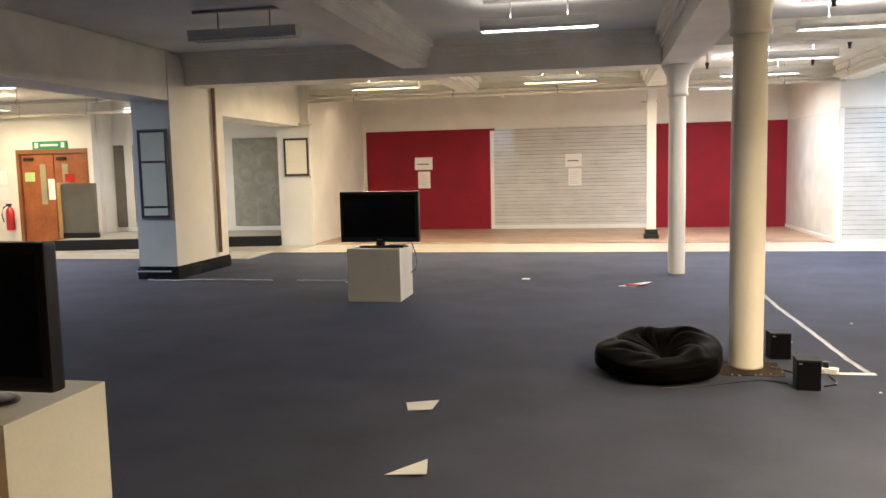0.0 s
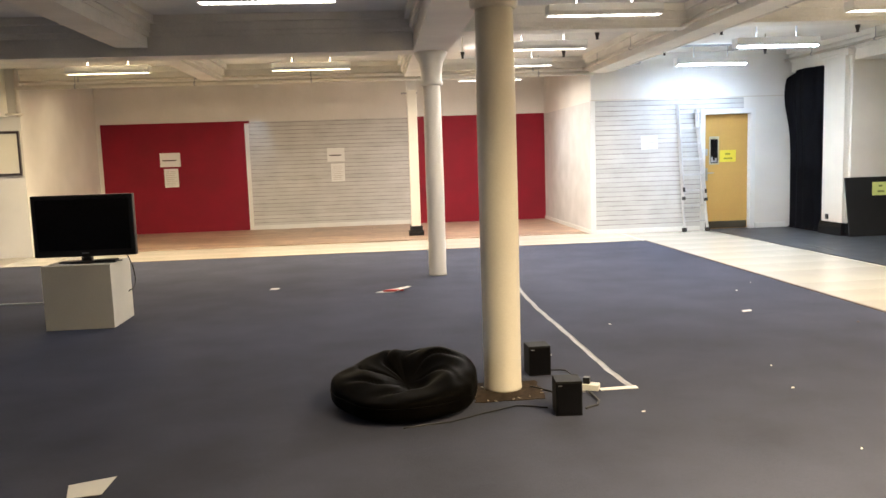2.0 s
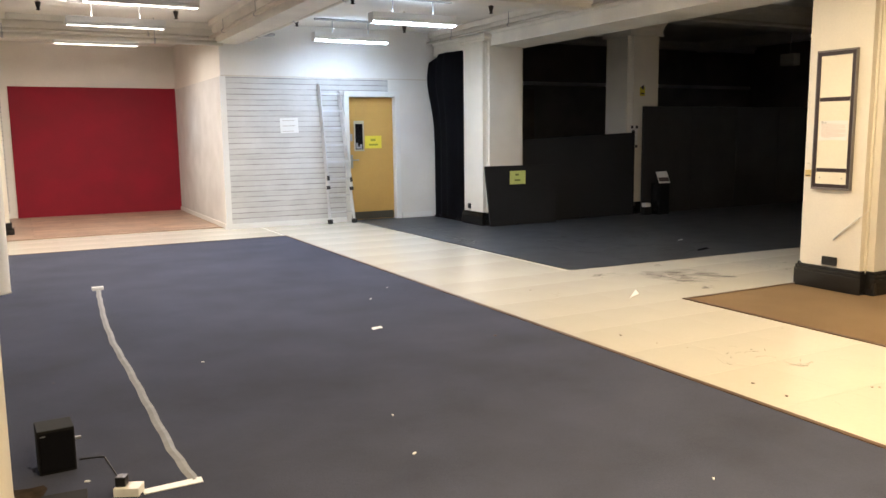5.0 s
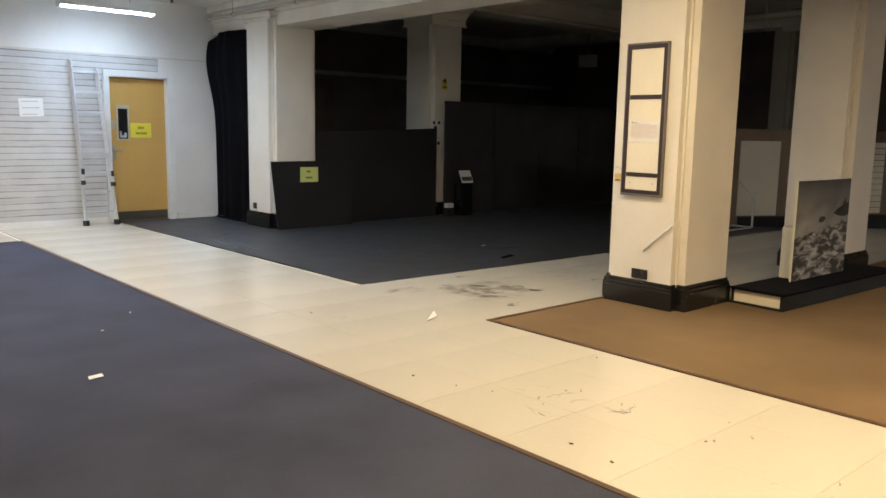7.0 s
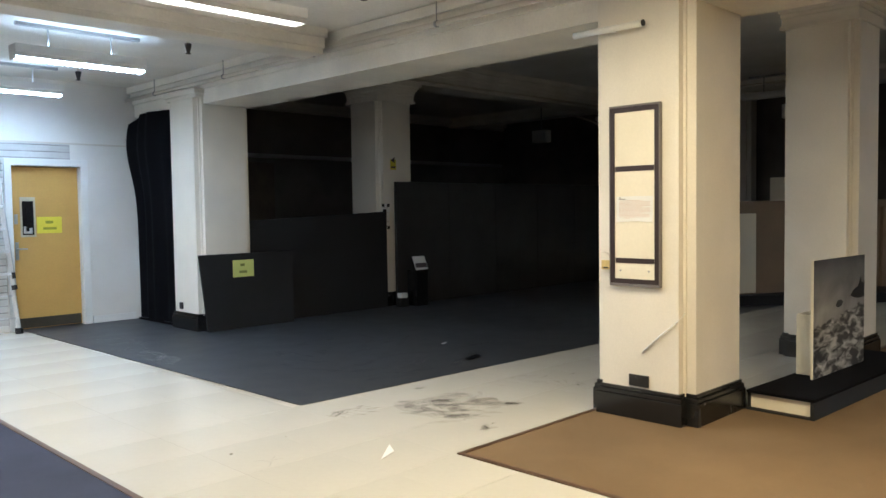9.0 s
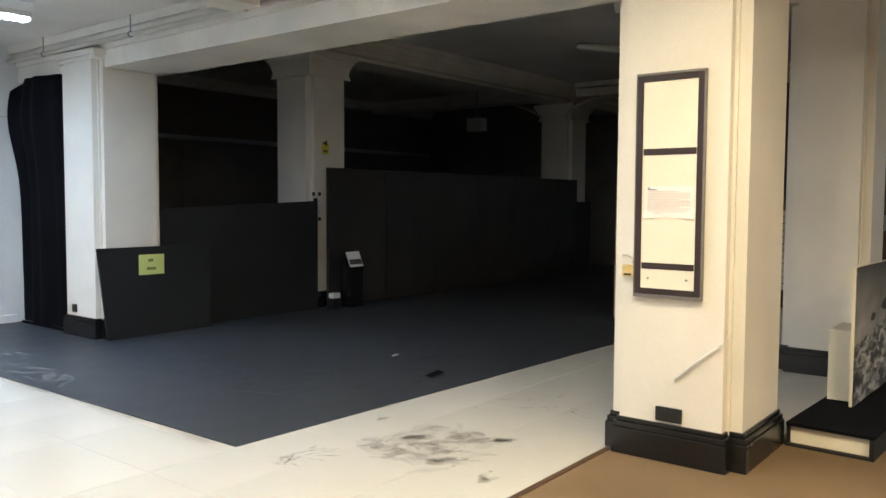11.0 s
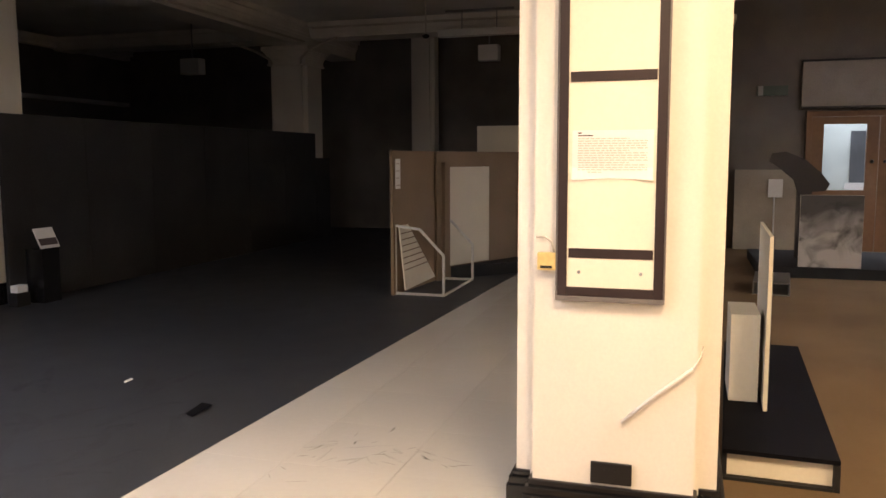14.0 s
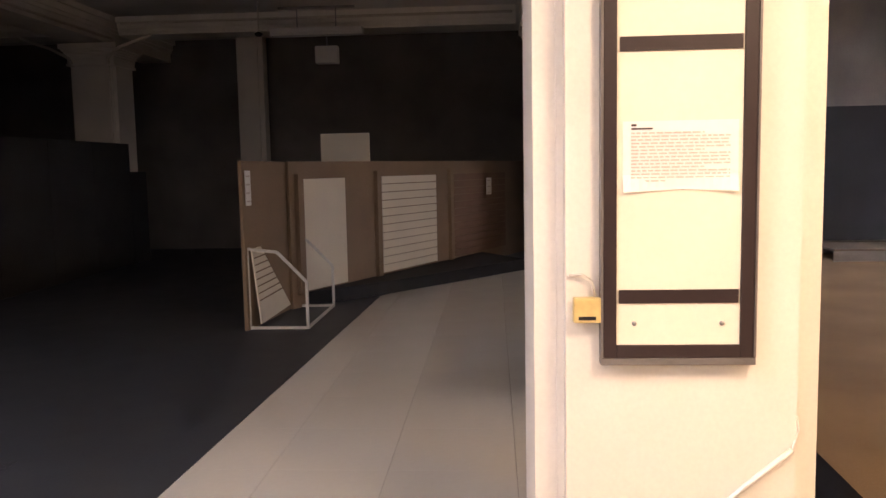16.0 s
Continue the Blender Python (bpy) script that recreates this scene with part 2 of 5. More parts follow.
def thing(name, x, y, z, label, category, rz=0, group="", rx=0, ry=0):
    ob = new(name)
    ob.empty_display_size = 0.1
    ob.matrix_world = pose(x, y, z, rx, ry, rz)
    return tagged(ob, label, category, group)


def struct(name, bm, material, label=""):
    return tagged(part(name, bm, material), label, kind="structure")


# ---- the large structure ----
HALL, DARKZ = 3.08, 3.70
N1, N2, E1, W1 = 18.92, 15.15, 4.43, -5.05
floor = struct("floor", boxes((-14, 21, -5, 19.2, -0.12, -0.006)), mat("screed", (0.45, 0.41, 0.34), 0.4), "bare pale floor screed under the coverings")
struct("floor_blue_carpet", boxes((-5.3, 4.93, -5, 13.85, -0.005, 0.003), (-14, -5.302, -5, 12.95, -0.005, 0.003)), M_CARPET, "worn navy blue needle-felt carpet")
struct("trim_carpet_edge", boxes((4.932, 4.965, -5, 13.885, -0.005, 0.007), (-5.3, 4.93, 13.852, 13.885, -0.005, 0.006)), M_TRIMBROWN, "thin brown edging strip along the carpet")
struct("floor_brown_carpet", boxes((6.56, 8.05, -5, 7.78, -0.005, 0.003), (8.0502, 20, -5, 7.06, -0.005, 0.003)), M_BROWN, "tan brown needle-felt carpet")
struct("trim_brown_edge", boxes((6.525, 6.558, -5, 7.815, -0.005, 0.007), (6.56, 8.05, 7.782, 7.815, -0.005, 0.006), (8.66, 17.9, 7.061, 7.094, -0.005, 0.006)), M_TRIMBROWN, "dark edging strip along the brown carpet")
struct("floor_black_sheet", prism([(6.60, 9.44), (14.45, 9.14), (20, 6.0), (20, 18.9), (8.0, 18.9), (8.0, 15.14), (7.26, 15.14), (7.26, 15.34), (6.46, 15.34), (6.46, 15.14), (6.52, 15.0)], -0.005, 0.002), M_BLACKFLOOR, "scuffed black painted sheet flooring")
struct("floor_laminate", boxes((W1, E1, 15.42, N1, -0.005, 0.012)), M_LAMINATE, "reddish brown laminate floor of the recess")

struct("wall_north", boxes((W1 - 0.2, E1 + 0.2, N1, N1 + 0.2, -0.1, HALL)), M_WALL, "warm white painted back wall")
struct("wall_recess_east", boxes((E1, E1 + 0.2, N2 + 0.2, N1, -0.1, HALL)), M_WALL, "white side wall of the recess")
struct("wall_door", boxes((E1, 6.44, N2, N2 + 0.2, -0.1, HALL), (7.26, 8.1, N2, N2 + 0.2, -0.1, HALL), (6.44, 7.26, N2, N2 + 0.2, 2.02, HALL)), M_WALL, "white painted wall with a door opening")
struct("wall_recess_west", boxes((W1 - 0.2, W1, 15.55, N1, -0.1, HALL)), M_WALL, "white side wall of the recess")
struct("wall_west_pier", boxes((-5.70, W1 + 0.02, 15.30, 15.549, -0.1, HALL)), M_WALL, "white wall pier beside the raised alcove")
struct("wall_red_panel", boxes((-4.96, -2.01, N1 - 0.02, N1 - 0.001, 0.012, 2.27), (-4.96, -1.90, N1 - 0.02, N1 - 0.001, 2.27, 2.32)), M_RED, "crimson painted wall panel")
struct("wall_red_panel_2", boxes((1.62, 4.42, N1 - 0.02, N1 - 0.001, 0.012, 2.31)), M_RED, "crimson painted wall panel")
struct("wall_stone_paper", boxes((-1.92, 1.50, N1 - 0.014, N1 - 0.001, 0.10, 2.30)), M_SLATE, "white split-stone effect wallpaper")
struct("wall_stone_paper_2", boxes((E1 + 0.07, 6.36, N2 - 0.012, N2 - 0.001, 0.08, 2.29), (6.36, 7.14, N2 - 0.012, N2 - 0.001, 2.10, 2.29)), M_SLATE, "white split-stone effect wallpaper around the door")
struct("wall_grey_paper", boxes((E1 - 0.012, E1 - 0.001, N2 + 0.02, N1 - 0.03, 0.08, 2.29)), M_GREYPAPER, "pale grey paper on the side wall")
struct("trim_corner", boxes((E1 - 0.02, E1 + 0.07, N2 - 0.022, N2 - 0.001, 0.0, 2.29)), M_FIXTURE, "white corner post")
struct("baseboard", boxes((-1.92, 1.50, N1 - 0.03, N1 - 0.001, 0.012, 0.10), (E1 - 0.03, E1 - 0.001, N2 + 0.0, N1 - 0.03, 0.012, 0.08), (E1 + 0.07, 6.36, N2 - 0.03, N2 - 0.001, 0.0, 0.08), (7.36, 7.92, N2 - 0.03, N2 - 0.001, 0.0, 0.09)), M_FIXTURE, "white painted skirting board")
struct("trim_paper_rail", boxes((E1, 7.9, N2 - 0.02, N2 - 0.001, 2.292, 2.31)), M_PIPE, "thin grey capping over the wallpaper")

# closing walls round the place
struct("wall_black_north", boxes((8.1, 20.2, 18.92, 19.12, -0.1, DARKZ)), M_BLACKWALL, "black painted far wall")
struct("wall_brown_panel", boxes((8.3, 12.6, 18.86, 18.915, 0.9, 2.42)), M_DARKBROWN, "dark brown board on the far wall")
struct("trim_wall_rail", boxes((8.3, 19.8, 18.80, 18.915, 2.52, 2.60)), mat("grey_rail", (0.78, 0.78, 0.80), 0.5), "pale grey rail along the black wall")
struct("wall_black_east", boxes((20.0, 20.2, 7.0, 18.92, -0.1, DARKZ)), M_BLACKWALL, "black painted end wall")
struct("wall_black_return", boxes((8.0, 8.1, N2 + 0.2, 18.92, -0.1, DARKZ)), M_BLACKWALL, "black return wall behind the curtain")
struct("wall_east", boxes((18.0, 18.2, -5, 3.62, -0.1, DARKZ), (18.0, 18.2, 5.58, 7.0, -0.1, DARKZ), (18.0, 18.2, 3.62, 5.58, 2.06, DARKZ), (18.2, 20.2, 6.9, 7.0, -0.1, DARKZ), (20.0, 20.2, -5.0, 6.9, -0.1, DARKZ)), mat("dim_taupe_paint", (0.16, 0.14, 0.12), 0.7), "taupe painted end wall")
# never in view; kept dark to cut light bounced onto the carpet
struct("wall_south", boxes((-14, 20.2, -5.2, -5.0, -0.1, DARKZ)), M_DARKBROWN, "unseen dark brown closing wall")
struct("wall_west", boxes((-14.2, -14.0, -5, 19.2, -0.1, DARKZ)), M_WALL, "white painted wall")
struct("ceiling", boxes((-14.2, 8.05, -5.2, 19.2, HALL, HALL + 0.2), (8.05, 20.2, -5.2, 19.2, DARKZ, DARKZ + 0.2), (8.0, 8.05, -5.2, 19.2, HALL + 0.2, DARKZ)), M_CEIL, "off-white painted ceiling")


def beam(name, axis, c, half, a0, a1, zb, zt, label):
    """A ceiling beam with a stepped cornice on both sides, along x or y at the cross position c."""
    bm = bmesh.new()
    steps = [(half, zb, zt), (half + 0.05, zt - 0.17, zt), (half + 0.10, zt - 0.08, zt), (half + 0.025, zt - 0.22, zt)]
    for h, lo, hi in steps:
        if axis == "y":
            box(bm, c - h, c + h, a0, a1, lo, hi)
        else:
            box(bm, a0, a1, c - h, c + h, lo, hi)
    return struct(name, bm, M_BEAM, label)


beam("beam_cross", "x", 11.10, 0.20, -5.2, 1.20, 2.65, HALL - 0.002, "heavy painted cross beam with stepped cornice")
beam("beam_column", "y", 1.42, 0.21, -5, 11.32, 2.66, HALL - 0.003, "heavy painted beam carried by the iron columns")
beam("beam_joist", "y", -1.92, 0.17, -5, 10.88, 2.74, HALL - 0.004, "painted secondary beam")
beam("beam_joist_north", "y", -1.92, 0.14, 11.32, 15.4, 2.80, HALL - 0.004, "painted secondary beam")
beam("beam_column_north", "y", 1.42, 0.16, 11.33, 15.4, 2.78, HALL - 0.004, "painted secondary beam")
beam("beam_tray", "y", 4.55, 0.16, -5, 15.14, 2.76, HALL - 0.003, "painted beam with pipes along it")
beam("beam_cross_east", "x", 10.85, 0.13, 1.65, 4.38, 2.82, HALL - 0.005, "painted cross beam")
beam("beam_cross_far", "x", 10.85, 0.13, 4.72, 7.80, 2.90, HALL - 0.005, "painted cross beam")
beam("beam_north", "x", 15.62, 0.16, W1, E1, 2.82, HALL - 0.006, "painted beam over the front of the recess")
beam("beam_pillars", "y", 8.33, 0.33, -5, N2 - 0.001, 2.685, HALL - 0.007, "heavy painted beam over the square pillars")
struct("wall_over_pillars", boxes((8.05, 8.62, -5, N2, HALL, DARKZ)), M_CEIL, "painted downstand over the pillars")
struct("beam_west", boxes((-5.80, -5.22, -5, 10.55, 2.42, HALL - 0.008), (-5.80, -5.22, 12.0, 15.30, 2.31, HALL - 0.008)), M_BEAM, "deep painted downstand beam")
beam("beam_dark_north", "x", 13.85, 0.26, 8.62, 20, 3.32, DARKZ - 0.002, "moulded painted beam over the unlit area")
beam("beam_dark_south", "x", 7.2, 0.24, 8.62, 18, 3.32, DARKZ - 0.003, "moulded painted beam over the unlit area")
beam("beam_dark_east", "y", 18.05, 0.24, 7.55, 13.48, 3.44, DARKZ - 0.004, "moulded painted beam between the far pillars")
beam("beam_dark_cross", "y", 11.2, 0.22, 7.55, 13.48, 3.44, DARKZ - 0.005, "moulded painted beam between the near pillars")
beam("beam_dark_return", "y", 11.2, 0.22, 14.22, 18.9, 3.46, DARKZ - 0.005, "moulded painted beam towards the black wall")
beam("beam_dark_return_far", "y", 18.05, 0.22, 14.22, 18.9, 3.46, DARKZ - 0.005, "moulded painted beam towards the black wall")
struct("trim_dark_cornice", boxes((8.62, 19.9, 18.72, 18.919, 3.58, DARKZ - 0.006), (8.62, 19.9, 18.80, 18.919, 3.50, 3.58)), M_CEIL, "painted cornice along the head of the black wall")


def pillar(x0, x1, y0, y1, top, name="pillar", label="white painted square pillar with stepped corners", base_h=0.205, cap=True, deep=0.075):
    """A square pillar with set-back corners, a cornice and a black plinth."""
    s = 0.075
    p = struct(name, boxes((x0 + s, x1 - s, y0, y1, base_h - 0.03, top), (x0, x0 + s - 0.0005, y0 + deep, y1 - s, base_h - 0.03, top), (x1 - s + 0.0005, x1, y0 + deep, y1 - s, base_h - 0.03, top)), M_PILLAR, label)
    # a slim bead in each set-back corner
    part("bead", boxes(*[(xa, xa + 0.018, ya, ya + 0.018, base_h - 0.02, top - 0.002) for xa in (x0 + s - 0.0185, x1 - s + 0.0005) for ya in (y0 + deep - 0.0185, y1 - s + 0.0005)]), M_PILLAR, p)
    bm = bmesh.new()
    for e, lo, hi in ((0.034, 0.0, base_h - 0.055), (0.026, base_h - 0.055, base_h - 0.025), (0.014, base_h - 0.025, base_h)):
        box(bm, x0 + s - e, x1 - s + e, y0 - e, y1 + e, lo, hi, 0.006)
        box(bm, x0 - e, x1 + e, y0 + deep - e, y1 - s + e, lo, hi, 0.006)
    b = part("plinth", bm, M_GLOSSBLACK, p, "black gloss moulded plinth")
    if not cap:
        return p
    c = bmesh.new()
    rings = ((0.012, top - 0.10, top - 0.06), (0.03, top - 0.06, top)) if cap == "small" else ((0.022, top - 0.325, top - 0.29), (0.008, top - 0.29, top - 0.22), (0.016, top - 0.22, top - 0.18), (0.028, top - 0.18, top - 0.145), (0.044, top - 0.145, top - 0.112), (0.066, top - 0.112, top - 0.08), (0.095, top - 0.08, top - 0.001))
    for e, lo, hi in rings:
        box(c, x0 - e, x1 + e, y0 - e, y1 + e, lo, hi, 0.008)
    part("capital", c, M_PILLAR, p)
    return p


pillar(7.885, 8.655, 7.081, 7.803, HALL - 0.02, "pillar_1", cap=False, deep=0.080)
pillar(7.90, 8.62, 13.30, 14.02, 2.86, "pillar_2", cap="small")
pillar(10.86, 11.55, 13.50, 14.20, 3.319, "pillar_3")
pillar(10.73, 11.39, 7.02, 7.66, 3.319, "pillar_4")
pillar(17.72, 18.42, 13.55, 14.25, 3.319, "pillar_5")
pillar(19.3, 19.7, 11.75, 12.2, DARKZ - 0.01, "pillar_8", cap=False)
pillar(16.95, 17.60, 6.74, 7.42, 3.319, "pillar_7")
west = struct("pillar_6", boxes((-5.78, -5.21, 10.46, 12.02, 0.18, HALL - 0.03), bev=0.004), M_PILLAR, "broad white painted pillar with a black plinth")
part("plinth", boxes((-5.80, -5.19, 10.44, 12.04, 0.0, 0.15), (-5.79, -5.20, 10.45, 12.03, 0.15, 0.18), bev=0.006), M_GLOSSBLACK, west, "black gloss plinth")
part("ledge", boxes((-5.805, -5.30, 10.425, 10.4395, 0.105, 0.125), bev=0.003), M_GREYPAPER, west, "pale grey cable ledge")

# ---- the west alcove and exit ----
struct("wall_exit", boxes((-14, -12.06, 16.0, 16.2, -0.1, HALL), (-10.34, -10.2, 16.0, 16.2, -0.1, HALL), (-12.06, -10.34, 16.0, 16.2, 2.0, HALL)), M_WALL, "cream wall with double exit doors")
struct("wall_alcove", boxes((-10.2, -5.25, 16.6, 16.8, -0.1, HALL), (-10.2, -10.1, 16.2, 16.6, -0.1, HALL)), M_WALL, "white back wall of the raised alcove")
struct("floor_alcove", prism([(-10.05, 14.35), (-5.71, 15.22), (-5.71, 16.6), (-10.05, 16.6)], -0.005, 0.19), M_BLACK, "raised black alcove platform")
struct("floor_alcove_top", prism([(-10.03, 14.40), (-5.73, 15.27), (-5.73, 16.58), (-10.03, 16.58)], 0.191, 0.20), mat("alcove_lino", (0.34, 0.32, 0.27), 0.6), "grey lino on the raised platform")
struct("wall_ring_paper", boxes((-7.26, -6.22, 16.575, 16.599, 0.30, 2.17)), ring_paper("ring_paper"), "grey-green wallpaper panel with large rings")
M_OLIVE = mat("olive_paper", (0.17, 0.15, 0.11), 0.7)
struct("wall_olive_panel", boxes((-10.08, -9.84, 16.575, 16.599, 0.30, 2.1), (-9.62, -9.12, 16.575, 16.599, 0.30, 2.1)), M_OLIVE, "olive brown papered panels")
struct("baseboard_alcove", boxes((-9.9, -5.9, 16.56, 16.60, 0.2, 0.28)), M_FIXTURE, "white skirting in the alcove")
M_OAK = mat("golden_oak_veneer", (0.52, 0.31, 0.085), 0.4, var=0.05, big=1.2, fine=60, bump=0.03)
M_MAHOG = mat("orange_brown_wood", (0.32, 0.10, 0.03), 0.45, var=0.12, big=3, fine=24)
M_PINE = mat("pine_edge", (0.60, 0.36, 0.12), 0.5)
M_GREY = mat("satin_steel", (0.42, 0.42, 0.42), 0.35, metal=0.8)
M_ALU = mat("aluminium", (0.72, 0.73, 0.75), 0.42, metal=0.35, bump=0.02)
M_PAPER = mat("white_paper", (0.80, 0.80, 0.78), 0.8, var=0.03, bump=0.03)
M_CREAMCARD = mat("cream_card", (0.80, 0.75, 0.62), 0.6, var=0.03, bump=0.02)
M_INK = mat("printed_ink", (0.10, 0.08, 0.08), 0.8)
M_PINKINK = mat("faint_print", (0.62, 0.57, 0.53), 0.8)
M_YELLOW = mat("yellow_card", (0.72, 0.62, 0.05), 0.6, var=0.04)
M_GREENNOTE = mat("lime_card", (0.62, 0.68, 0.22), 0.6, var=0.04)
M_GREEN = mat("green_sign", (0.02, 0.26, 0.12), 0.4)
M_REDGLOSS = mat("red_enamel", (0.50, 0.02, 0.02), 0.3)
M_PLASTICBLACK = mat("black_plastic", (0.012, 0.012, 0.013), 0.35, var=0.1, bump=0.03)
M_SCREEN = mat("dark_screen", (0.006, 0.006, 0.007), 0.12, var=0.05, bump=0.0)
M_PLINTHW = mat("white_emulsion_mdf", (0.70, 0.68, 0.60), 0.6, var=0.04)
M_TAPE_BIT = mat("old_adhesive", (0.40, 0.34, 0.26), 0.6)
M_SPEAKER = mat("black_ash_vinyl", (0.005, 0.005, 0.005), 0.7, spec=0.25, var=0.15, fine=60)
M_SPRINK = mat("dark_bronze", (0.05, 0.04, 0.035), 0.4, metal=0.5)
M_FRAME = mat("dark_brown_frame", (0.030, 0.016, 0.016), 0.45)
M_LEATHER = mat("black_leatherette", (0.0030, 0.0026, 0.0022), 0.5, var=0.15, big=8, fine=70, bump=0.06, spec=0.012)
M_MDF = mat("raw_mdf", (0.25, 0.178, 0.112), 0.75, var=0.07)
M_WHITEMETAL = mat("white_metal", (0.66, 0.65, 0.60), 0.4)
M_GLASS = bpy.data.materials.new("clear_glass")
M_GLASS.use_nodes = True
gb = M_GLASS.node_tree.nodes["Principled BSDF"]
gb.inputs["Transmission Weight"].default_value, gb.inputs["Roughness"].default_value, gb.inputs["IOR"].default_value = 1.0, 0.02, 1.1


# orange wood double exit doors
door_l = thing("exit_door", -12.0, 16.06, 0, "closed orange-brown wooden double exit doors with slim glass panels", "door")
for k, x0 in enumerate((0.0, 0.80)):
    lf = part("leaf", boxes((x0 + 0.03, x0 + 0.81, -0.02, 0.025, 0.01, 1.94), bev=0.003), M_MAHOG, door_l)
    part("glass_panel", boxes((x0 + (0.48 if k == 0 else 0.22), x0 + (0.62 if k == 0 else 0.36), -0.028, -0.021, 0.85, 1.72)), mat("wired_glass", (0.36, 0.33, 0.22), 0.2), lf, "pale wired glass strip")
    part("closer", boxes((x0 + 0.12, x0 + 0.34, -0.075, -0.021, 1.80, 1.87), bev=0.006), M_PLASTICBLACK, lf, "dark door closer")
part("sign_green", boxes((0.10, 0.34, -0.03, -0.022, 1.35, 1.55)), mat("pale_green_sign", (0.45, 0.62, 0.25), 0.5), door_l, "pale green sign")
part("sign_red", boxes((1.08, 1.30, -0.03, -0.022, 1.33, 1.50)), M_REDGLOSS, door_l, "red sign")
part("sign_white", boxes((0.66, 0.82, -0.03, -0.022, 0.95, 1.40)), M_PAPER, door_l, "white notice")
part("frame", boxes((-0.06, 0.02, -0.08, 0.14, 0, 2.0), (1.62, 1.68, -0.08, 0.14, 0, 2.0), (-0.06, 1.68, -0.081, 0.14, 1.95, 2.04), bev=0.004), mat("varnished_frame", (0.26, 0.10, 0.035), 0.4), door_l, "varnished brown frame")
es = thing("exit_sign", -11.20, 15.99, 2.09, "long green emergency exit sign on the wall", "sign")
part("board", boxes((-0.42, 0.42, -0.02, 0.0, -0.05, 0.12), bev=0.003), M_GREEN, es)
part("lettering", boxes((-0.22, 0.20, -0.024, -0.021, 0.015, 0.055)), M_PAPER, es)
part("pictogram", boxes((-0.36, -0.28, -0.024, -0.021, -0.02, 0.09)), M_PAPER, es)
part("arrow", boxes((0.28, 0.36, -0.024, -0.021, -0.02, 0.09)), M_PAPER, es)
fx = thing("fire_extinguisher", -12.22, 15.88, 0.30, "red fire extinguisher hung on the wall beside the exit", "extinguisher")
part("cylinder", lathe([(0.075, 0), (0.085, 0.02), (0.085, 0.42), (0.06, 0.48), (0.03, 0.50), (0.03, 0.53)], 20), M_REDGLOSS, fx)
part("valve", boxes((-0.03, 0.03, -0.08, 0.03, 0.53, 0.58)), M_PLASTICBLACK, fx)
part("hose", tube([(0, -0.05, 0.55), (-0.10, -0.06, 0.5), (-0.15, -0.07, 0.35), (-0.10, -0.08, 0.18)], 0.012), M_PLASTICBLACK, fx)
for z0, z1, xa, xb in ((1.30, 1.60, -12.55, -12.30), (0.95, 1.24, -12.55, -12.28)):
    nt = thing("wall_notice", (xa + xb) / 2, 15.995, z0, "small white printed notice on the cream wall", "notice", group="notices by the exit")
    part("sheet", boxes(((xa - xb) / 2, (xb - xa) / 2, -0.008, 0, 0, z1 - z0)), M_PAPER, nt)
hw = thing("half_partition", -9.86, 14.95, 0.20, "low olive partition with a pine edge on the alcove platform", "partition")
part("board", boxes((-0.36, 0.40, -0.03, 0.03, 0.10, 1.10)), M_OLIVE, hw)
part("skirting", boxes((-0.36, 0.41, -0.045, 0.04, 0.0, 0.10)), M_BLACK, hw)
part("edge", boxes((-0.44, -0.362, -0.05, 0.05, 0, 1.12), bev=0.004), M_PINE, hw, "pine edge post")

# ---- doors on the north side ----
d1 = thing("oak_door", 6.455, 15.24, 0, "closed golden oak veneer door with vision panel", "door")
leaf = part("leaf", boxes((0.005, 0.795, -0.022, 0.022, 0.008, 2.005), bev=0.002), M_OAK, d1)
part("vision_frame", boxes((0.10, 0.122, -0.034, -0.0225, 1.14, 1.63), (0.253, 0.275, -0.034, -0.0225, 1.14, 1.63), (0.122, 0.253, -0.034, -0.0225, 1.58, 1.63), (0.122, 0.253, -0.034, -0.0225, 1.14, 1.165), bev=0.002), mat("brushed_steel", (0.50, 0.46, 0.38), 0.45, metal=0.3), leaf, "steel vision panel frame")
part("vision_glass", boxes((0.1225, 0.2525, -0.028, -0.0225, 1.1655, 1.5795)), M_SCREEN, leaf, "dark glass")
part("glass_sticker", boxes((0.135, 0.165, -0.0295, -0.0282, 1.18, 1.27), (0.165, 0.20, -0.0295, -0.0282, 1.18, 1.21), (0.20, 0.235, -0.0295, -0.0282, 1.18, 1.25)), mat("grey_sticker", (0.45, 0.45, 0.45), 0.5), leaf)
part("kick_plate", boxes((0.015, 0.785, -0.026, -0.0225, 0.015, 0.14)), mat("dull_steel", (0.09, 0.08, 0.06), 0.45, metal=0.6), leaf, "dull metal kick plate")
part("handle", boxes((0.03, 0.07, -0.034, -0.0225, 0.86, 1.08), (0.04, 0.16, -0.075, -0.06, 0.985, 1.005), (0.04, 0.058, -0.06, -0.034, 0.985, 1.005), bev=0.003), M_GREY, leaf, "steel lever handle")
part("lock", boxes((0.03, 0.07, -0.034, -0.0225, 1.30, 1.42), bev=0.002), M_GREY, leaf)
ys = part("notice", boxes((0.29, 0.585, -0.027, -0.0225, 1.18, 1.385)), M_YELLOW, leaf, "bright yellow notice")
part("notice_print", boxes((0.39, 0.48, -0.0285, -0.0275, 1.30, 1.335)), mat("olive_ink", (0.30, 0.30, 0.02), 0.7), leaf)
part("notice_print", boxes((0.36, 0.52, -0.0285, -0.0275, 1.225, 1.255)), bpy.data.materials["olive_ink"], leaf)
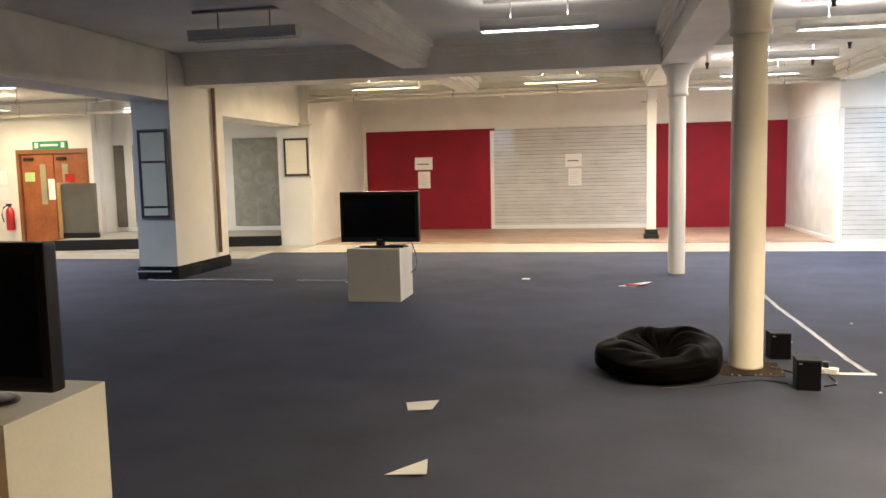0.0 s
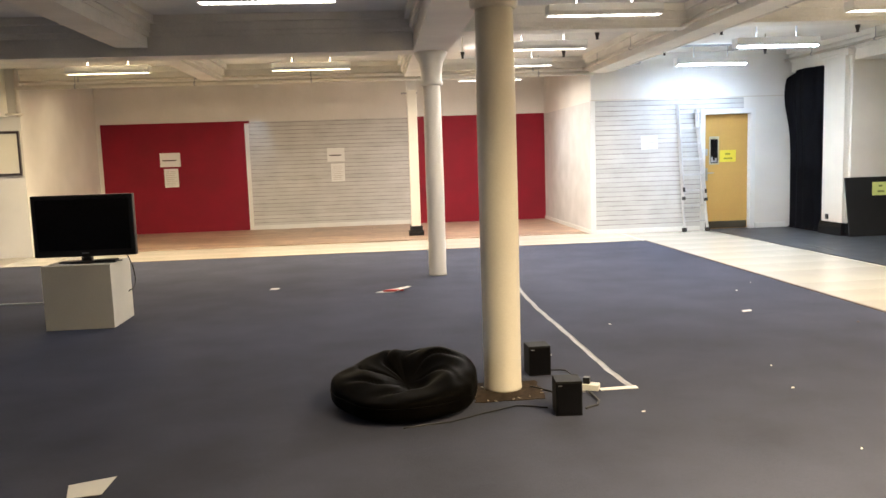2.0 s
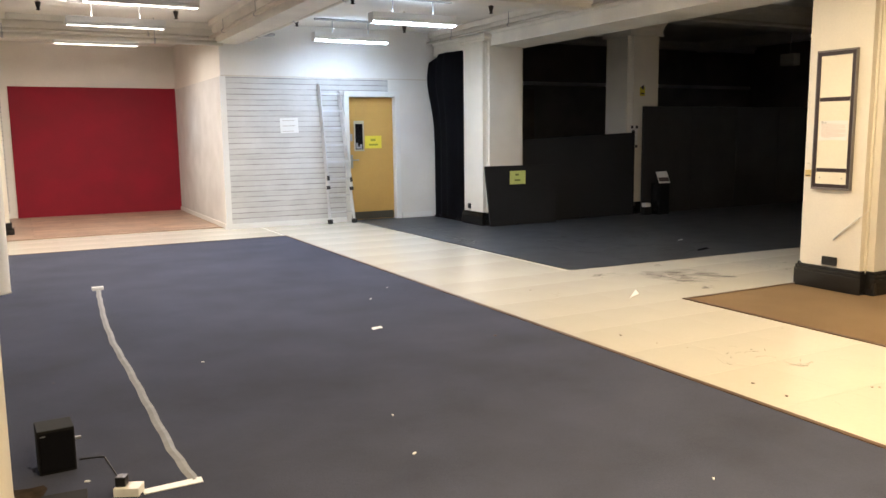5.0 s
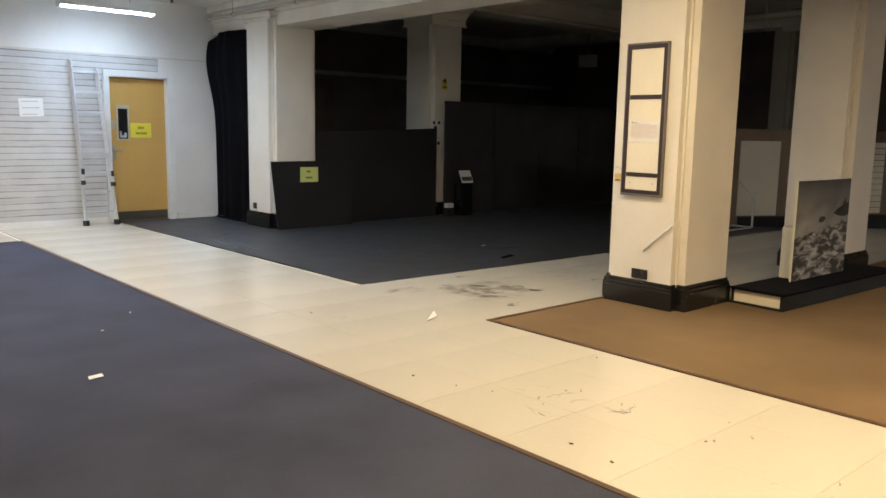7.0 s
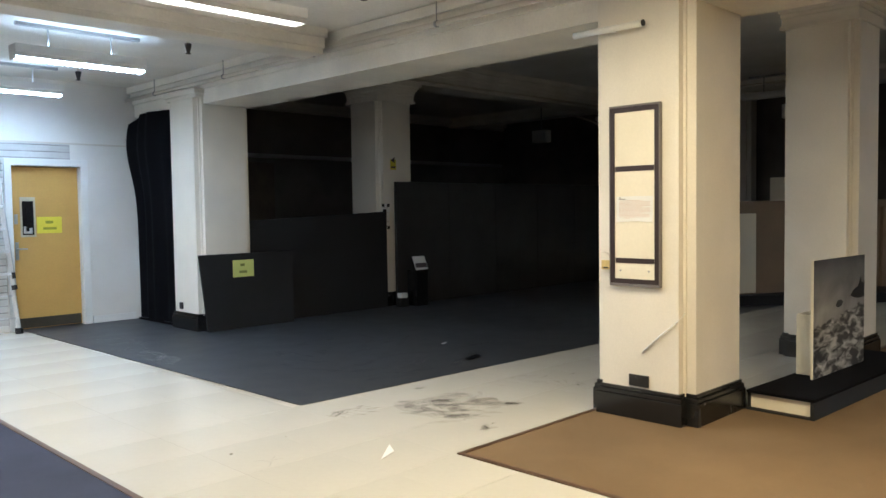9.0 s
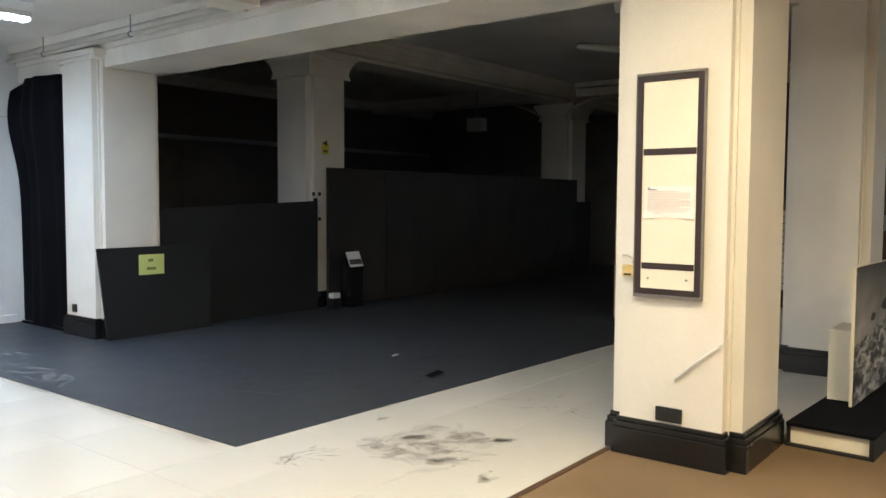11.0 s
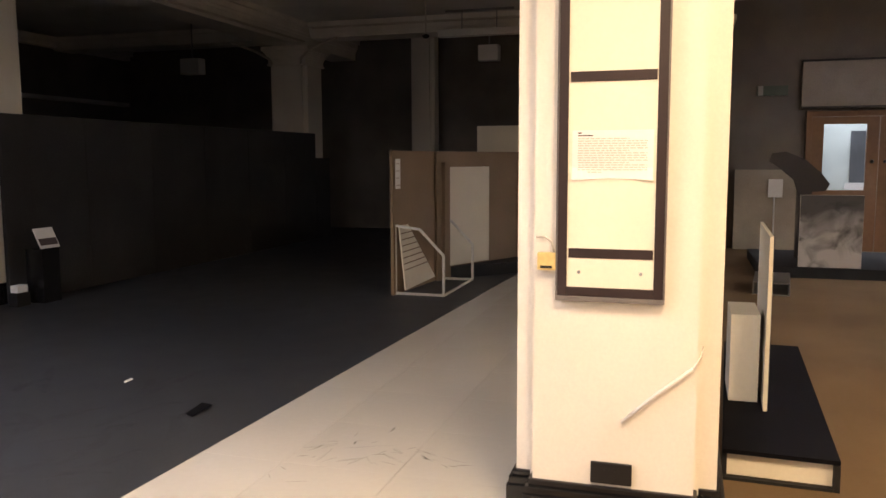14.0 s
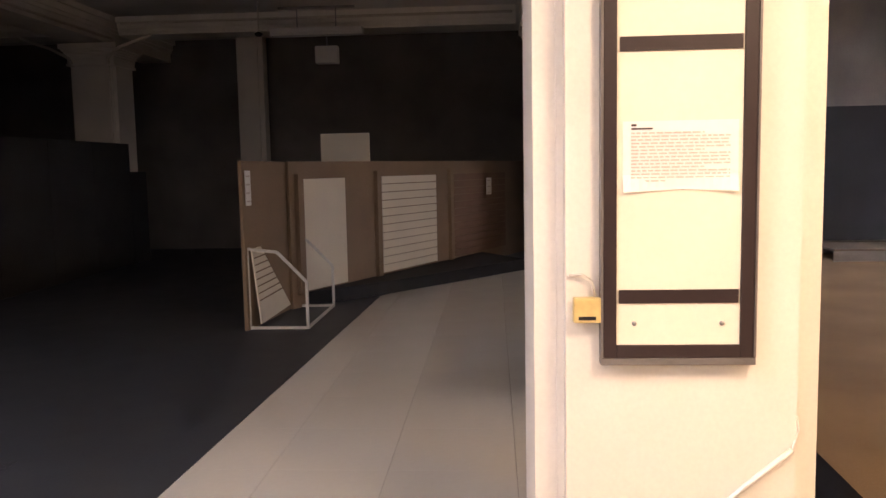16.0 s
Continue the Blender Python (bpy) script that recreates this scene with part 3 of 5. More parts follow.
struct("trim_door_frame", boxes((6.365, 6.445, N2 - 0.035, N2 - 0.001, 0, 2.10), (7.255, 7.345, N2 - 0.035, N2 - 0.001, 0, 2.10), (6.445, 7.255, N2 - 0.035, N2 - 0.001, 2.015, 2.10), (6.441, 6.454, N2, N2 + 0.14, 0, 2.02), (7.251, 7.259, N2, N2 + 0.14, 0, 2.02), (6.454, 7.251, N2, N2 + 0.14, 2.008, 2.02), bev=0.004), M_FIXTURE, "white moulded door architrave")
struct("wall_behind_door", boxes((6.3, 7.4, 15.40, 15.45, 0, 2.2)), M_BLACKWALL, "dark lobby wall behind the door")

# leaning aluminium ladder
lad = thing("ladder", 0, 0, 0, "aluminium extension ladder leaning beside the oak door", "ladder")
TL, TR, BL, BR = Vector((5.93, 15.10, 2.20)), Vector((6.26, 15.10, 2.10)), Vector((6.00, 14.93, 0.02)), Vector((6.40, 14.90, 0.02))


def bar(a, b, w, d):
    """A rectangular bar between two points."""
    bm = box(bmesh.new(), -w / 2, w / 2, -d / 2, d / 2, 0, (b - a).length, 0.002)
    bmesh.ops.transform(bm, matrix=Matrix.Translation(a) @ (b - a).to_track_quat("Z", "Y").to_matrix().to_4x4(), verts=bm.verts)
    return bm


for a, b in ((BL, TL), (BR, TR)):
    st = part("stile", bar(a, b, 0.018, 0.045), M_ALU, lad)
    part("foot", bar(a - Vector((0.0, 0, 0.018)), a + (b - a) * 0.025, 0.045, 0.075), M_PLASTICBLACK, lad, "black rubber foot")
    part("front_stile", bar(a + (b - a) * 0.27 + Vector((0, -0.055, 0.0)), a + (b - a) * 0.99 + Vector((0, -0.04, 0)), 0.020, 0.05), M_ALU, lad)
    part("end_cap", bar(a + (b - a) * 0.245 + Vector((0, -0.056, 0)), a + (b - a) * 0.272 + Vector((0, -0.055, 0)), 0.03, 0.06), M_PLASTICBLACK, lad, "black plastic end cap")
    part("clip", bar(a + (b - a) * 0.31 + Vector((0, -0.088, 0)), a + (b - a) * 0.345 + Vector((0, -0.088, 0)), 0.04, 0.02), M_PLASTICBLACK, lad, "black guide clip")
for k in range(6):
    f, g = (0.70 + k * 0.265) / 2.18, (0.70 + k * 0.265) / 2.08
    part("rung", bar(BL + (TL - BL) * f + Vector((0, -0.055, 0)), BR + (TR - BR) * g + Vector((0, -0.055, 0)), 0.026, 0.03), M_ALU, lad)
for k in range(3):
    f, g = (0.17 + k * 0.265) / 2.18, (0.17 + k * 0.265) / 2.08
    part("back_rung", bar(BL + (TL - BL) * f, BR + (TR - BR) * g, 0.014, 0.02), M_ALU, lad)


def sheet(x, y, z, w, h, label, category="notice", rz=0, tilt=0, material=None, lines=0, group="", ink=None):
    """A sheet of paper on a wall, facing -y before its turn, its lower left corner at x, y, z."""
    s = thing("paper_notice", x, y, z, label, category, rz=rz, group=group)
    s.matrix_world = pose(x, y, z, 0, tilt, rz)
    part("sheet", boxes((0, w, -0.006, 0, 0, h)), material or M_PAPER, s)
    if lines:
        bm = bmesh.new()
        for i in range(lines):
            zz = h * (0.86 - 0.72 * i / max(1, lines - 1)) if lines > 1 else h * 0.5
            box(bm, w * 0.12, w * (0.80 + 0.08 * math.sin(i * 2.7)), -0.0075, -0.0062, zz - h * 0.25 / (lines + 2), zz)
        part("print", bm, ink or M_PINKINK, s)
    return s


for sx in (-3.79, -0.30):
    sheet(sx, N1 - 0.022, 1.41, 0.42 if sx < -1 else 0.37, 0.29, "white landscape paper sign with one printed line on the panel", lines=1, group="signs on the back wall", ink=M_INK)
    sheet(sx + 0.07, N1 - 0.022, 0.98, 0.29, 0.39, "white portrait text sheet taped below the sign", group="text sheets on the back wall", lines=8)
sheet(5.31, N2 - 0.014, 1.44, 0.29, 0.23, "white paper notice on the stone-effect wallpaper", tilt=-2, lines=3)

# pole at the front of the recess
pole = thing("square_post", 1.42, 16.25, 0, "cream square timber post on a black base", "post")
part("shaft", boxes((-0.085, 0.085, -0.085, 0.085, 0.17, 2.64), bev=0.008), M_PILLAR, pole)
part("base", boxes((-0.14, 0.14, -0.14, 0.14, 0.012, 0.10), (-0.115, 0.115, -0.115, 0.115, 0.10, 0.19), bev=0.012), M_GLOSSBLACK, pole, "black moulded base")
part("bracket", boxes((-0.19, 0.10, -0.03, 0.03, 2.58, 2.61)), M_GREY, pole)
struct("trim_post_head", boxes((1.33, 1.51, 16.16, 16.34, 2.64, HALL - 0.03)), M_CEIL, "stub over the post")

# ---- iron columns ----
for nm, cx, cy, r in (("iron_column", 1.435, 6.30, 0.113), ("iron_column", 1.42, 11.18, 0.105)):
    c = thing(nm, cx, cy, 0.003, "round cream painted cast-iron column carrying the beam", "column", group="iron columns")
    part("shaft", lathe([(r + 0.003, 0.0), (r + 0.002, 0.02), (r, 0.04), (r + 0.004, 1.1), (r + 0.002, 1.8), (r - 0.003, 2.27)], 40), M_PILLAR, c)
    part("capital", lathe([(r + 0.016, 2.265), (r + 0.028, 2.28), (r + 0.030, 2.31), (r + 0.018, 2.325), (r + 0.02, 2.40), (r + 0.035, 2.52), (r + 0.075, 2.60), (r + 0.095, 2.64), (r + 0.095, 2.658)], 8), M_PILLAR, c)
plate = thing("floor_residue", 1.43, 6.22, 0.0032, "rough brown glue residue round the foot of the column", "residue")
pts = [(0.24 * math.cos(a) * (1 + 0.12 * math.sin(5 * a)) + 0.02 * math.sin(9 * a), 0.21 * math.sin(a) * (1 + 0.15 * math.cos(7 * a))) for a in [2 * math.pi * k / 40 for k in range(40)]]
rag = random.Random(12)
pts = [(max(-0.20, min(0.23, 1.3 * x)) + rag.uniform(-0.014, 0.014), max(-0.19, min(0.19, 1.3 * y)) + rag.uniform(-0.014, 0.014)) for x, y in pts]
part("patch", prism(pts, 0, 0.004), mat("brown_glue", (0.060, 0.044, 0.032), 0.9, var=0.25, big=14, bump=0.5, spec=0.05), plate)

for k in range(16):
    a, rr = k * 0.40 + rag.uniform(-0.15, 0.15), rag.uniform(0.15, 0.23)
    fl = thing("glue_fleck", 1.43 + rr * math.cos(a), 6.21 + 0.9 * rr * math.sin(a), 0.0075, "pale fleck of old adhesive by the column", "fleck", rz=rag.uniform(0, 180), group="adhesive flecks")
    ln = rag.uniform(0.006, 0.022)
    part("fleck", prism([(-ln, -0.004), (0.2 * ln, -rag.uniform(0.004, 0.009)), (ln, 0.0), (-0.1 * ln, rag.uniform(0.003, 0.008))], 0, rag.uniform(0.001, 0.004)), M_TAPE_BIT, fl)

# ---- televisions on plinths ----


def tv_on_plinth(px, py, cable, shift=0.0):
    p = thing("display_plinth", px, py, 0.003, "white painted mdf cube plinth on the blue carpet", "plinth", group="television plinths")
    part("front_panel", boxes((-0.295, 0.295, 0, 0.012, 0, 0.563), bev=0.001), M_PLINTHW, p)
    part("rear_panel", boxes((-0.295, 0.295, 0.568, 0.58, 0, 0.563), bev=0.001), M_PLINTHW, p)
    part("side_panel", boxes((-0.295, -0.283, 0.0122, 0.5678, 0, 0.563), bev=0.001), M_PLINTHW, p)
    part("side_panel", boxes((0.283, 0.295, 0.0122, 0.5678, 0, 0.563), bev=0.001), M_PLINTHW, p)
    part("top_panel", boxes((-0.295, 0.295, 0, 0.58, 0.5632, 0.575), bev=0.002), M_PLINTHW, p)
    t = thing("television", px + 0.02 + shift, py + 0.25, 0.578, "switched-off black flat television on a white plinth", "television", group="televisions", rz=-1)
    bm = bmesh.new()
    box(bm, -0.45, 0.45, -0.035, 0.035, 0.055, 0.615, 0.012)
    box(bm, -0.30, 0.30, 0.035, 0.075, 0.13, 0.50, 0.015)
    part("casing", bm, M_PLASTICBLACK, t)
    part("screen", boxes((-0.41, 0.41, -0.0375, -0.0352, 0.115, 0.575)), M_SCREEN, t, "dark glossy screen")
    part("logo", boxes((-0.03, 0.03, -0.0375, -0.0352, 0.082, 0.092)), M_GREY, t)
    part("neck", boxes((-0.045, 0.045, -0.02, 0.03, 0.015, 0.075), bev=0.006), M_PLASTICBLACK, t)
    ft = lathe([(0.24, 0), (0.245, 0.006), (0.22, 0.014), (0.05, 0.02)], 32)
    bmesh.ops.scale(ft, vec=(1.05, 0.55, 1), verts=ft.verts)
    part("foot", ft, M_PLASTICBLACK, t)
    if cable:
        part("cable", tube([(0.30, 0.05, 0.09), (0.34, 0.08, 0.03), (0.37, 0.10, -0.08), (0.385, 0.10, -0.2), (0.36, 0.10, -0.27), (0.31, 0.1, -0.3)], 0.005), M_PLASTICBLACK, t)
        b = thing("media_box", px + 0.24, py + 0.16, 0.578, "small black media player beside the television", "media player")
        part("case", boxes((-0.11, 0.07, -0.05, 0.06, 0.002, 0.03), bev=0.004), M_PLASTICBLACK, b)
        part("plug", boxes((0.071, 0.12, -0.012, 0.012, 0.008, 0.024)), M_GREY, b)


tv_on_plinth(-1.965, 8.81, True)
tv_on_plinth(-1.885, 2.87, False, -0.13)
ob = thing("orange_bag", -1.60, 2.70, 0.003, "crumpled orange bag against the plinth", "bag")
bm = bmesh.new()
bmesh.ops.create_icosphere(bm, subdivisions=3, radius=0.5)
for v in bm.verts:
    v.co *= 1 + 0.25 * noise.noise(v.co * 3)
    v.co = Vector((v.co.x * 0.24, v.co.y * 0.20, max(0, (v.co.z + 0.42) * 0.55)))
part("sack", bm, mat("orange_plastic", (0.75, 0.28, 0.01), 0.4), ob)

# ---- bean bag, speakers, cables ----
bb = thing("bean_bag", 0.835, 6.07, 0.003, "slumped black leatherette bean bag beside the column", "bean bag", rz=12)
bm = bmesh.new()
bmesh.ops.create_uvsphere(bm, u_segments=96, v_segments=56, radius=1.0)


def bag_edge(a):
    return 1 + 0.03 * math.sin(3 * a + 0.6) + 0.025 * math.sin(5 * a)


for v in bm.verts:
    x, y, z = v.co
    a, rad = math.atan2(y, x), math.hypot(x, y)
    # square-shouldered sides, sagging to the left and the front
    full = max(abs(z), 1e-6) ** 0.42
    plan = (rad ** 0.55) if rad > 0 else 0
    px, py = plan * math.cos(a), plan * math.sin(a)
    top = 0.215 + 0.035 * px + 0.050 * py
    top -= 0.105 * math.exp(-((px - 0.06) ** 2 / 0.10 + (py + 0.12) ** 2 / 0.16))
    for cx, cy, hh, ww in ((-0.62, -0.10, 0.035, 0.10), (0.55, 0.30, 0.045, 0.14), (-0.10, 0.62, 0.040, 0.07), (0.35, -0.55, 0.020, 0.08)):
        top += hh * math.exp(-((px - cx) ** 2 + (py - cy) ** 2) / ww)
    # taut folds that run from the rim in towards the hollow
    fold = 0.0
    for way, depth, wide in ((2.55, 0.030, 0.10), (1.75, 0.034, 0.09), (1.15, 0.020, 0.07), (0.35, 0.022, 0.10), (-0.55, 0.016, 0.08), (-2.0, 0.022, 0.12), (-2.75, 0.020, 0.09)):
        off = math.sin(a - way - 0.35 * math.sin(5 * plan)) / wide
        if math.cos(a - way) > 0:
            fold -= depth * math.exp(-off * off) * math.exp(-((plan - 0.55) / 0.30) ** 2)
    fold += 0.016 * noise.noise(Vector((3.1 * px + 5, 3.1 * py, z)))
    h = 0.105 + (top - 0.105 + fold) * full if z > 0 else 0.105 - 0.105 * full
    swell = 1 + 0.015 * noise.noise(Vector((4 * math.cos(a), 4 * math.sin(a), 3 * h)))
    v.co = Vector((math.cos(a) * plan * 0.425 * bag_edge(a) * swell, math.sin(a) * plan * 0.405 * bag_edge(a) * swell, max(0.0, h)))
for f in bm.faces:
    f.smooth = True
part("bag", bm, M_LEATHER, bb)
seam = []
for k in range(73):
    a = 2 * math.pi * k / 72
    r = bag_edge(a) * (1 + 0.015 * noise.noise(Vector((4 * math.cos(a), 4 * math.sin(a), 0.315))))
    seam.append((0.4255 * r * math.cos(a), 0.4055 * r * math.sin(a), 0.106))
part("seam", tube(seam, 0.004), M_LEATHER, bb, "stitched black seam")
for sx, sy, rz in ((1.71, 6.60, 3), (1.71, 5.78, -4)):
    s = thing("loudspeaker", sx, sy, 0.003, "small black cube loudspeaker standing on the carpet", "loudspeaker", rz=rz, group="loudspeakers")
    part("cabinet", boxes((-0.072, 0.072, -0.075, 0.07, 0, 0.192), bev=0.006), M_SPEAKER, s)
    part("grille", boxes((-0.065, 0.065, -0.082, -0.0755, 0.012, 0.182), bev=0.003), M_CLOTH, s, "black cloth grille")
    part("badge", boxes((-0.06, -0.04, -0.084, -0.0822, 0.168, 0.173)), M_GREY, s)
    part("terminal", boxes((0.0722, 0.105, 0.02, 0.035, 0.10, 0.11)), M_GREY, s, "metal plug in the side")


def cable(pts, label, r=0.006, material=M_PLASTICBLACK):
    """A loose cable that lies on the floor along plan points."""
    c = thing("cable", pts[0][0], pts[0][1], 0.003, label, "cable")
    fine = []
    for i in range(len(pts) - 1):
        for k in range(6):
            f = k / 6
            fine.append((pts[i][0] + (pts[i + 1][0] - pts[i][0]) * f - pts[0][0], pts[i][1] + (pts[i + 1][1] - pts[i][1]) * f - pts[0][1] + 0.012 * math.sin((i + f) * 2.4), r))
    fine.append((pts[-1][0] - pts[0][0], pts[-1][1] - pts[0][1], r))
    part("lead", tube(fine, r), material, c)


cable([(1.62, 5.86), (1.45, 5.92), (1.25, 5.84), (1.05, 5.70), (0.80, 5.66)], "thin black cable trailing past the bean bag", 0.004)
cable([(1.60, 6.28), (1.72, 6.12), (1.80, 6.06), (1.86, 6.12)], "black power lead between column and socket block")
cable([(1.82, 5.80), (1.90, 5.84), (1.93, 5.94), (1.92, 6.10)], "black speaker lead on the carpet")
cable([(1.80, 6.63), (1.90, 6.60), (1.93, 6.35), (1.92, 6.22)], "thin speaker lead on the carpet", 0.003)
xb = thing("extension_block", 1.95, 6.17, 0.003, "white socket extension block at the end of the taped lead", "socket block", rz=-25)
part("block", boxes((-0.05, 0.05, -0.035, 0.035, 0, 0.035), bev=0.005), M_FIXTURE, xb)
part("plug", boxes((-0.045, -0.005, -0.022, 0.022, 0.036, 0.075), bev=0.006), M_PLASTICBLACK, xb, "black mains plug")
tp = thing("taped_cable", 2.2, 6.16, 0.003, "long strip of silver-white tape over a floor cable", "tape")
line = [(2.235, 10.84), (2.20, 10.2), (2.165, 9.5), (2.15, 8.7), (2.165, 7.9), (2.17, 7.2), (2.175, 6.55), (2.20, 6.16)]
bm = bmesh.new()
prev = None
for k in range(len(line) * 6 - 5):
    i, f = min(k // 6, len(line) - 2), (k - 6 * min(k // 6, len(line) - 2)) / 6
    x = line[i][0] + (line[i + 1][0] - line[i][0]) * f + 0.003 * math.sin(k * 1.7)
    y = line[i][1] + (line[i + 1][1] - line[i][1]) * f
    row = [bm.verts.new((x - 2.2 - 0.021, y - 6.16, 0.0008)), bm.verts.new((x - 2.2, y - 6.16, 0.007)), bm.verts.new((x - 2.2 + 0.021, y - 6.16, 0.0008))]
    if prev:
        bm.faces.new((prev[0], row[0], row[1], prev[1]))
        bm.faces.new((prev[1], row[1], row[2], prev[2]))
    prev = row
M_TAPE = mat("silver_tape", (0.27, 0.27, 0.27), 0.45, var=0.12, big=9)
part("strip", bm, M_TAPE, tp)
part("short_strip", prism([(-0.20, -0.035), (0.03, -0.03), (0.03, 0.02), (-0.20, 0.01)], 0.001, 0.005), M_FIXTURE, tp)
pk = thing("socket_plug", 2.235, 10.88, 0.003, "small floor plug at the end of the tape", "plug")
part("body", boxes((-0.05, 0.05, -0.03, 0.03, 0, 0.03), bev=0.004), M_FIXTURE, pk)

# papers and scraps on the carpet


def scrap(x, y, outline, material, label, lift=0.0, name="paper_scrap"):
    s = thing(name, x, y, 0.0035, label, "scrap")
    bm = prism(outline, 0, 0.003)
    for v in bm.verts:
        v.co.z += lift * max(0, v.co.x) * 4
    part("sheet", bm, material, s)
    return s


scrap(-0.62, 5.10, [(-0.065, -0.085), (0.083, -0.085), (0.087, 0.11), (-0.11, 0.065)], M_PAPER, "folded white paper lying on the carpet", 0.03)
scrap(-0.45, 4.10, [(-0.111, -0.077), (0.092, -0.078), (0.054, 0.127), (-0.026, 0.042)], M_PAPER, "white paper dart lying on the carpet", 0.04)
part("fold", prism([(-0.08, -0.055), (0.075, 0.02), (0.054, 0.10), (-0.02, 0.035)], 0.004, 0.009), M_PAPER, bpy.data.objects["paper_scrap.001"])
scrap(-0.48, 10.62, [(-0.05, -0.04), (0.05, -0.03), (0.05, 0.05), (-0.04, 0.05)], M_PAPER, "tiny white paper scrap on the carpet")
scrap(3.88, 8.17, [(-0.04, -0.025), (0.035, -0.03), (0.04, 0.02), (-0.03, 0.03)], M_PAPER, "crumpled white scrap on the blue carpet", 0.05)
scrap(6.22, 8.07, [(-0.06, -0.015), (0.02, -0.035), (0.035, 0.02), (0.0, 0.02)], M_PAPER, "folded white scrap on the cream floor", 0.4)
scrap(9.15, 10.52, [(-0.045, -0.012), (0.03, -0.018), (0.04, 0.012), (-0.02, 0.018)], M_PAPER, "white scrap on the black floor", 0.05)
rs = scrap(0.84, 10.10, [(-0.18, -0.05), (0.0, -0.08), (0.20, -0.03), (0.15, 0.05), (-0.08, 0.07)], M_PAPER, "crumpled red and white packaging on the carpet", 0.06)
part("red_print", prism([(-0.10, -0.05), (0.0, -0.07), (0.12, -0.03), (0.06, 0.0), (-0.05, 0.0)], 0.008, 0.022), M_REDGLOSS, rs)
scrap(8.75, 9.75, [(-0.09, -0.03), (0.08, -0.04), (0.09, 0.03), (-0.06, 0.035)], M_CLOTH, "torn patch in the black floor sheet", 0.05, "torn_patch")
cable([(-5.2, 10.3), (-4.8, 10.38), (-4.3, 10.40), (-3.8, 10.36)], "white cable lying on the carpet", 0.008, M_FIXTURE)
cable([(-5.6, 10.36), (-5.45, 10.30), (-5.3, 10.36), (-5.2, 10.3)], "loose white cable at the foot of the pillar", 0.008, M_FIXTURE)
cable([(-3.45, 10.36), (-3.1, 10.34), (-2.8, 10.36), (-2.5, 9.8)], "white cable running to the plinth", 0.008, M_FIXTURE)
rng = random.Random(4)
for k in range(26):
    x, y = rng.uniform(1.6, 4.8), rng.uniform(3.6, 10.5)
    if k > 15:
        x, y = rng.uniform(5.1, 6.4), rng.uniform(5.0, 9.0)
    r = rng.uniform(0.004, 0.011)
    c = thing("crumb", x, y, 0.0035, "tiny bit of litter on the floor", "litter", rz=rng.uniform(0, 180), group="bits of litter")
    part("bit", boxes((-r, r, -r * 0.5, r * 0.5, 0, r * 0.4)), M_PAPER if k % 3 and k < 16 else M_TRIMBROWN, c)


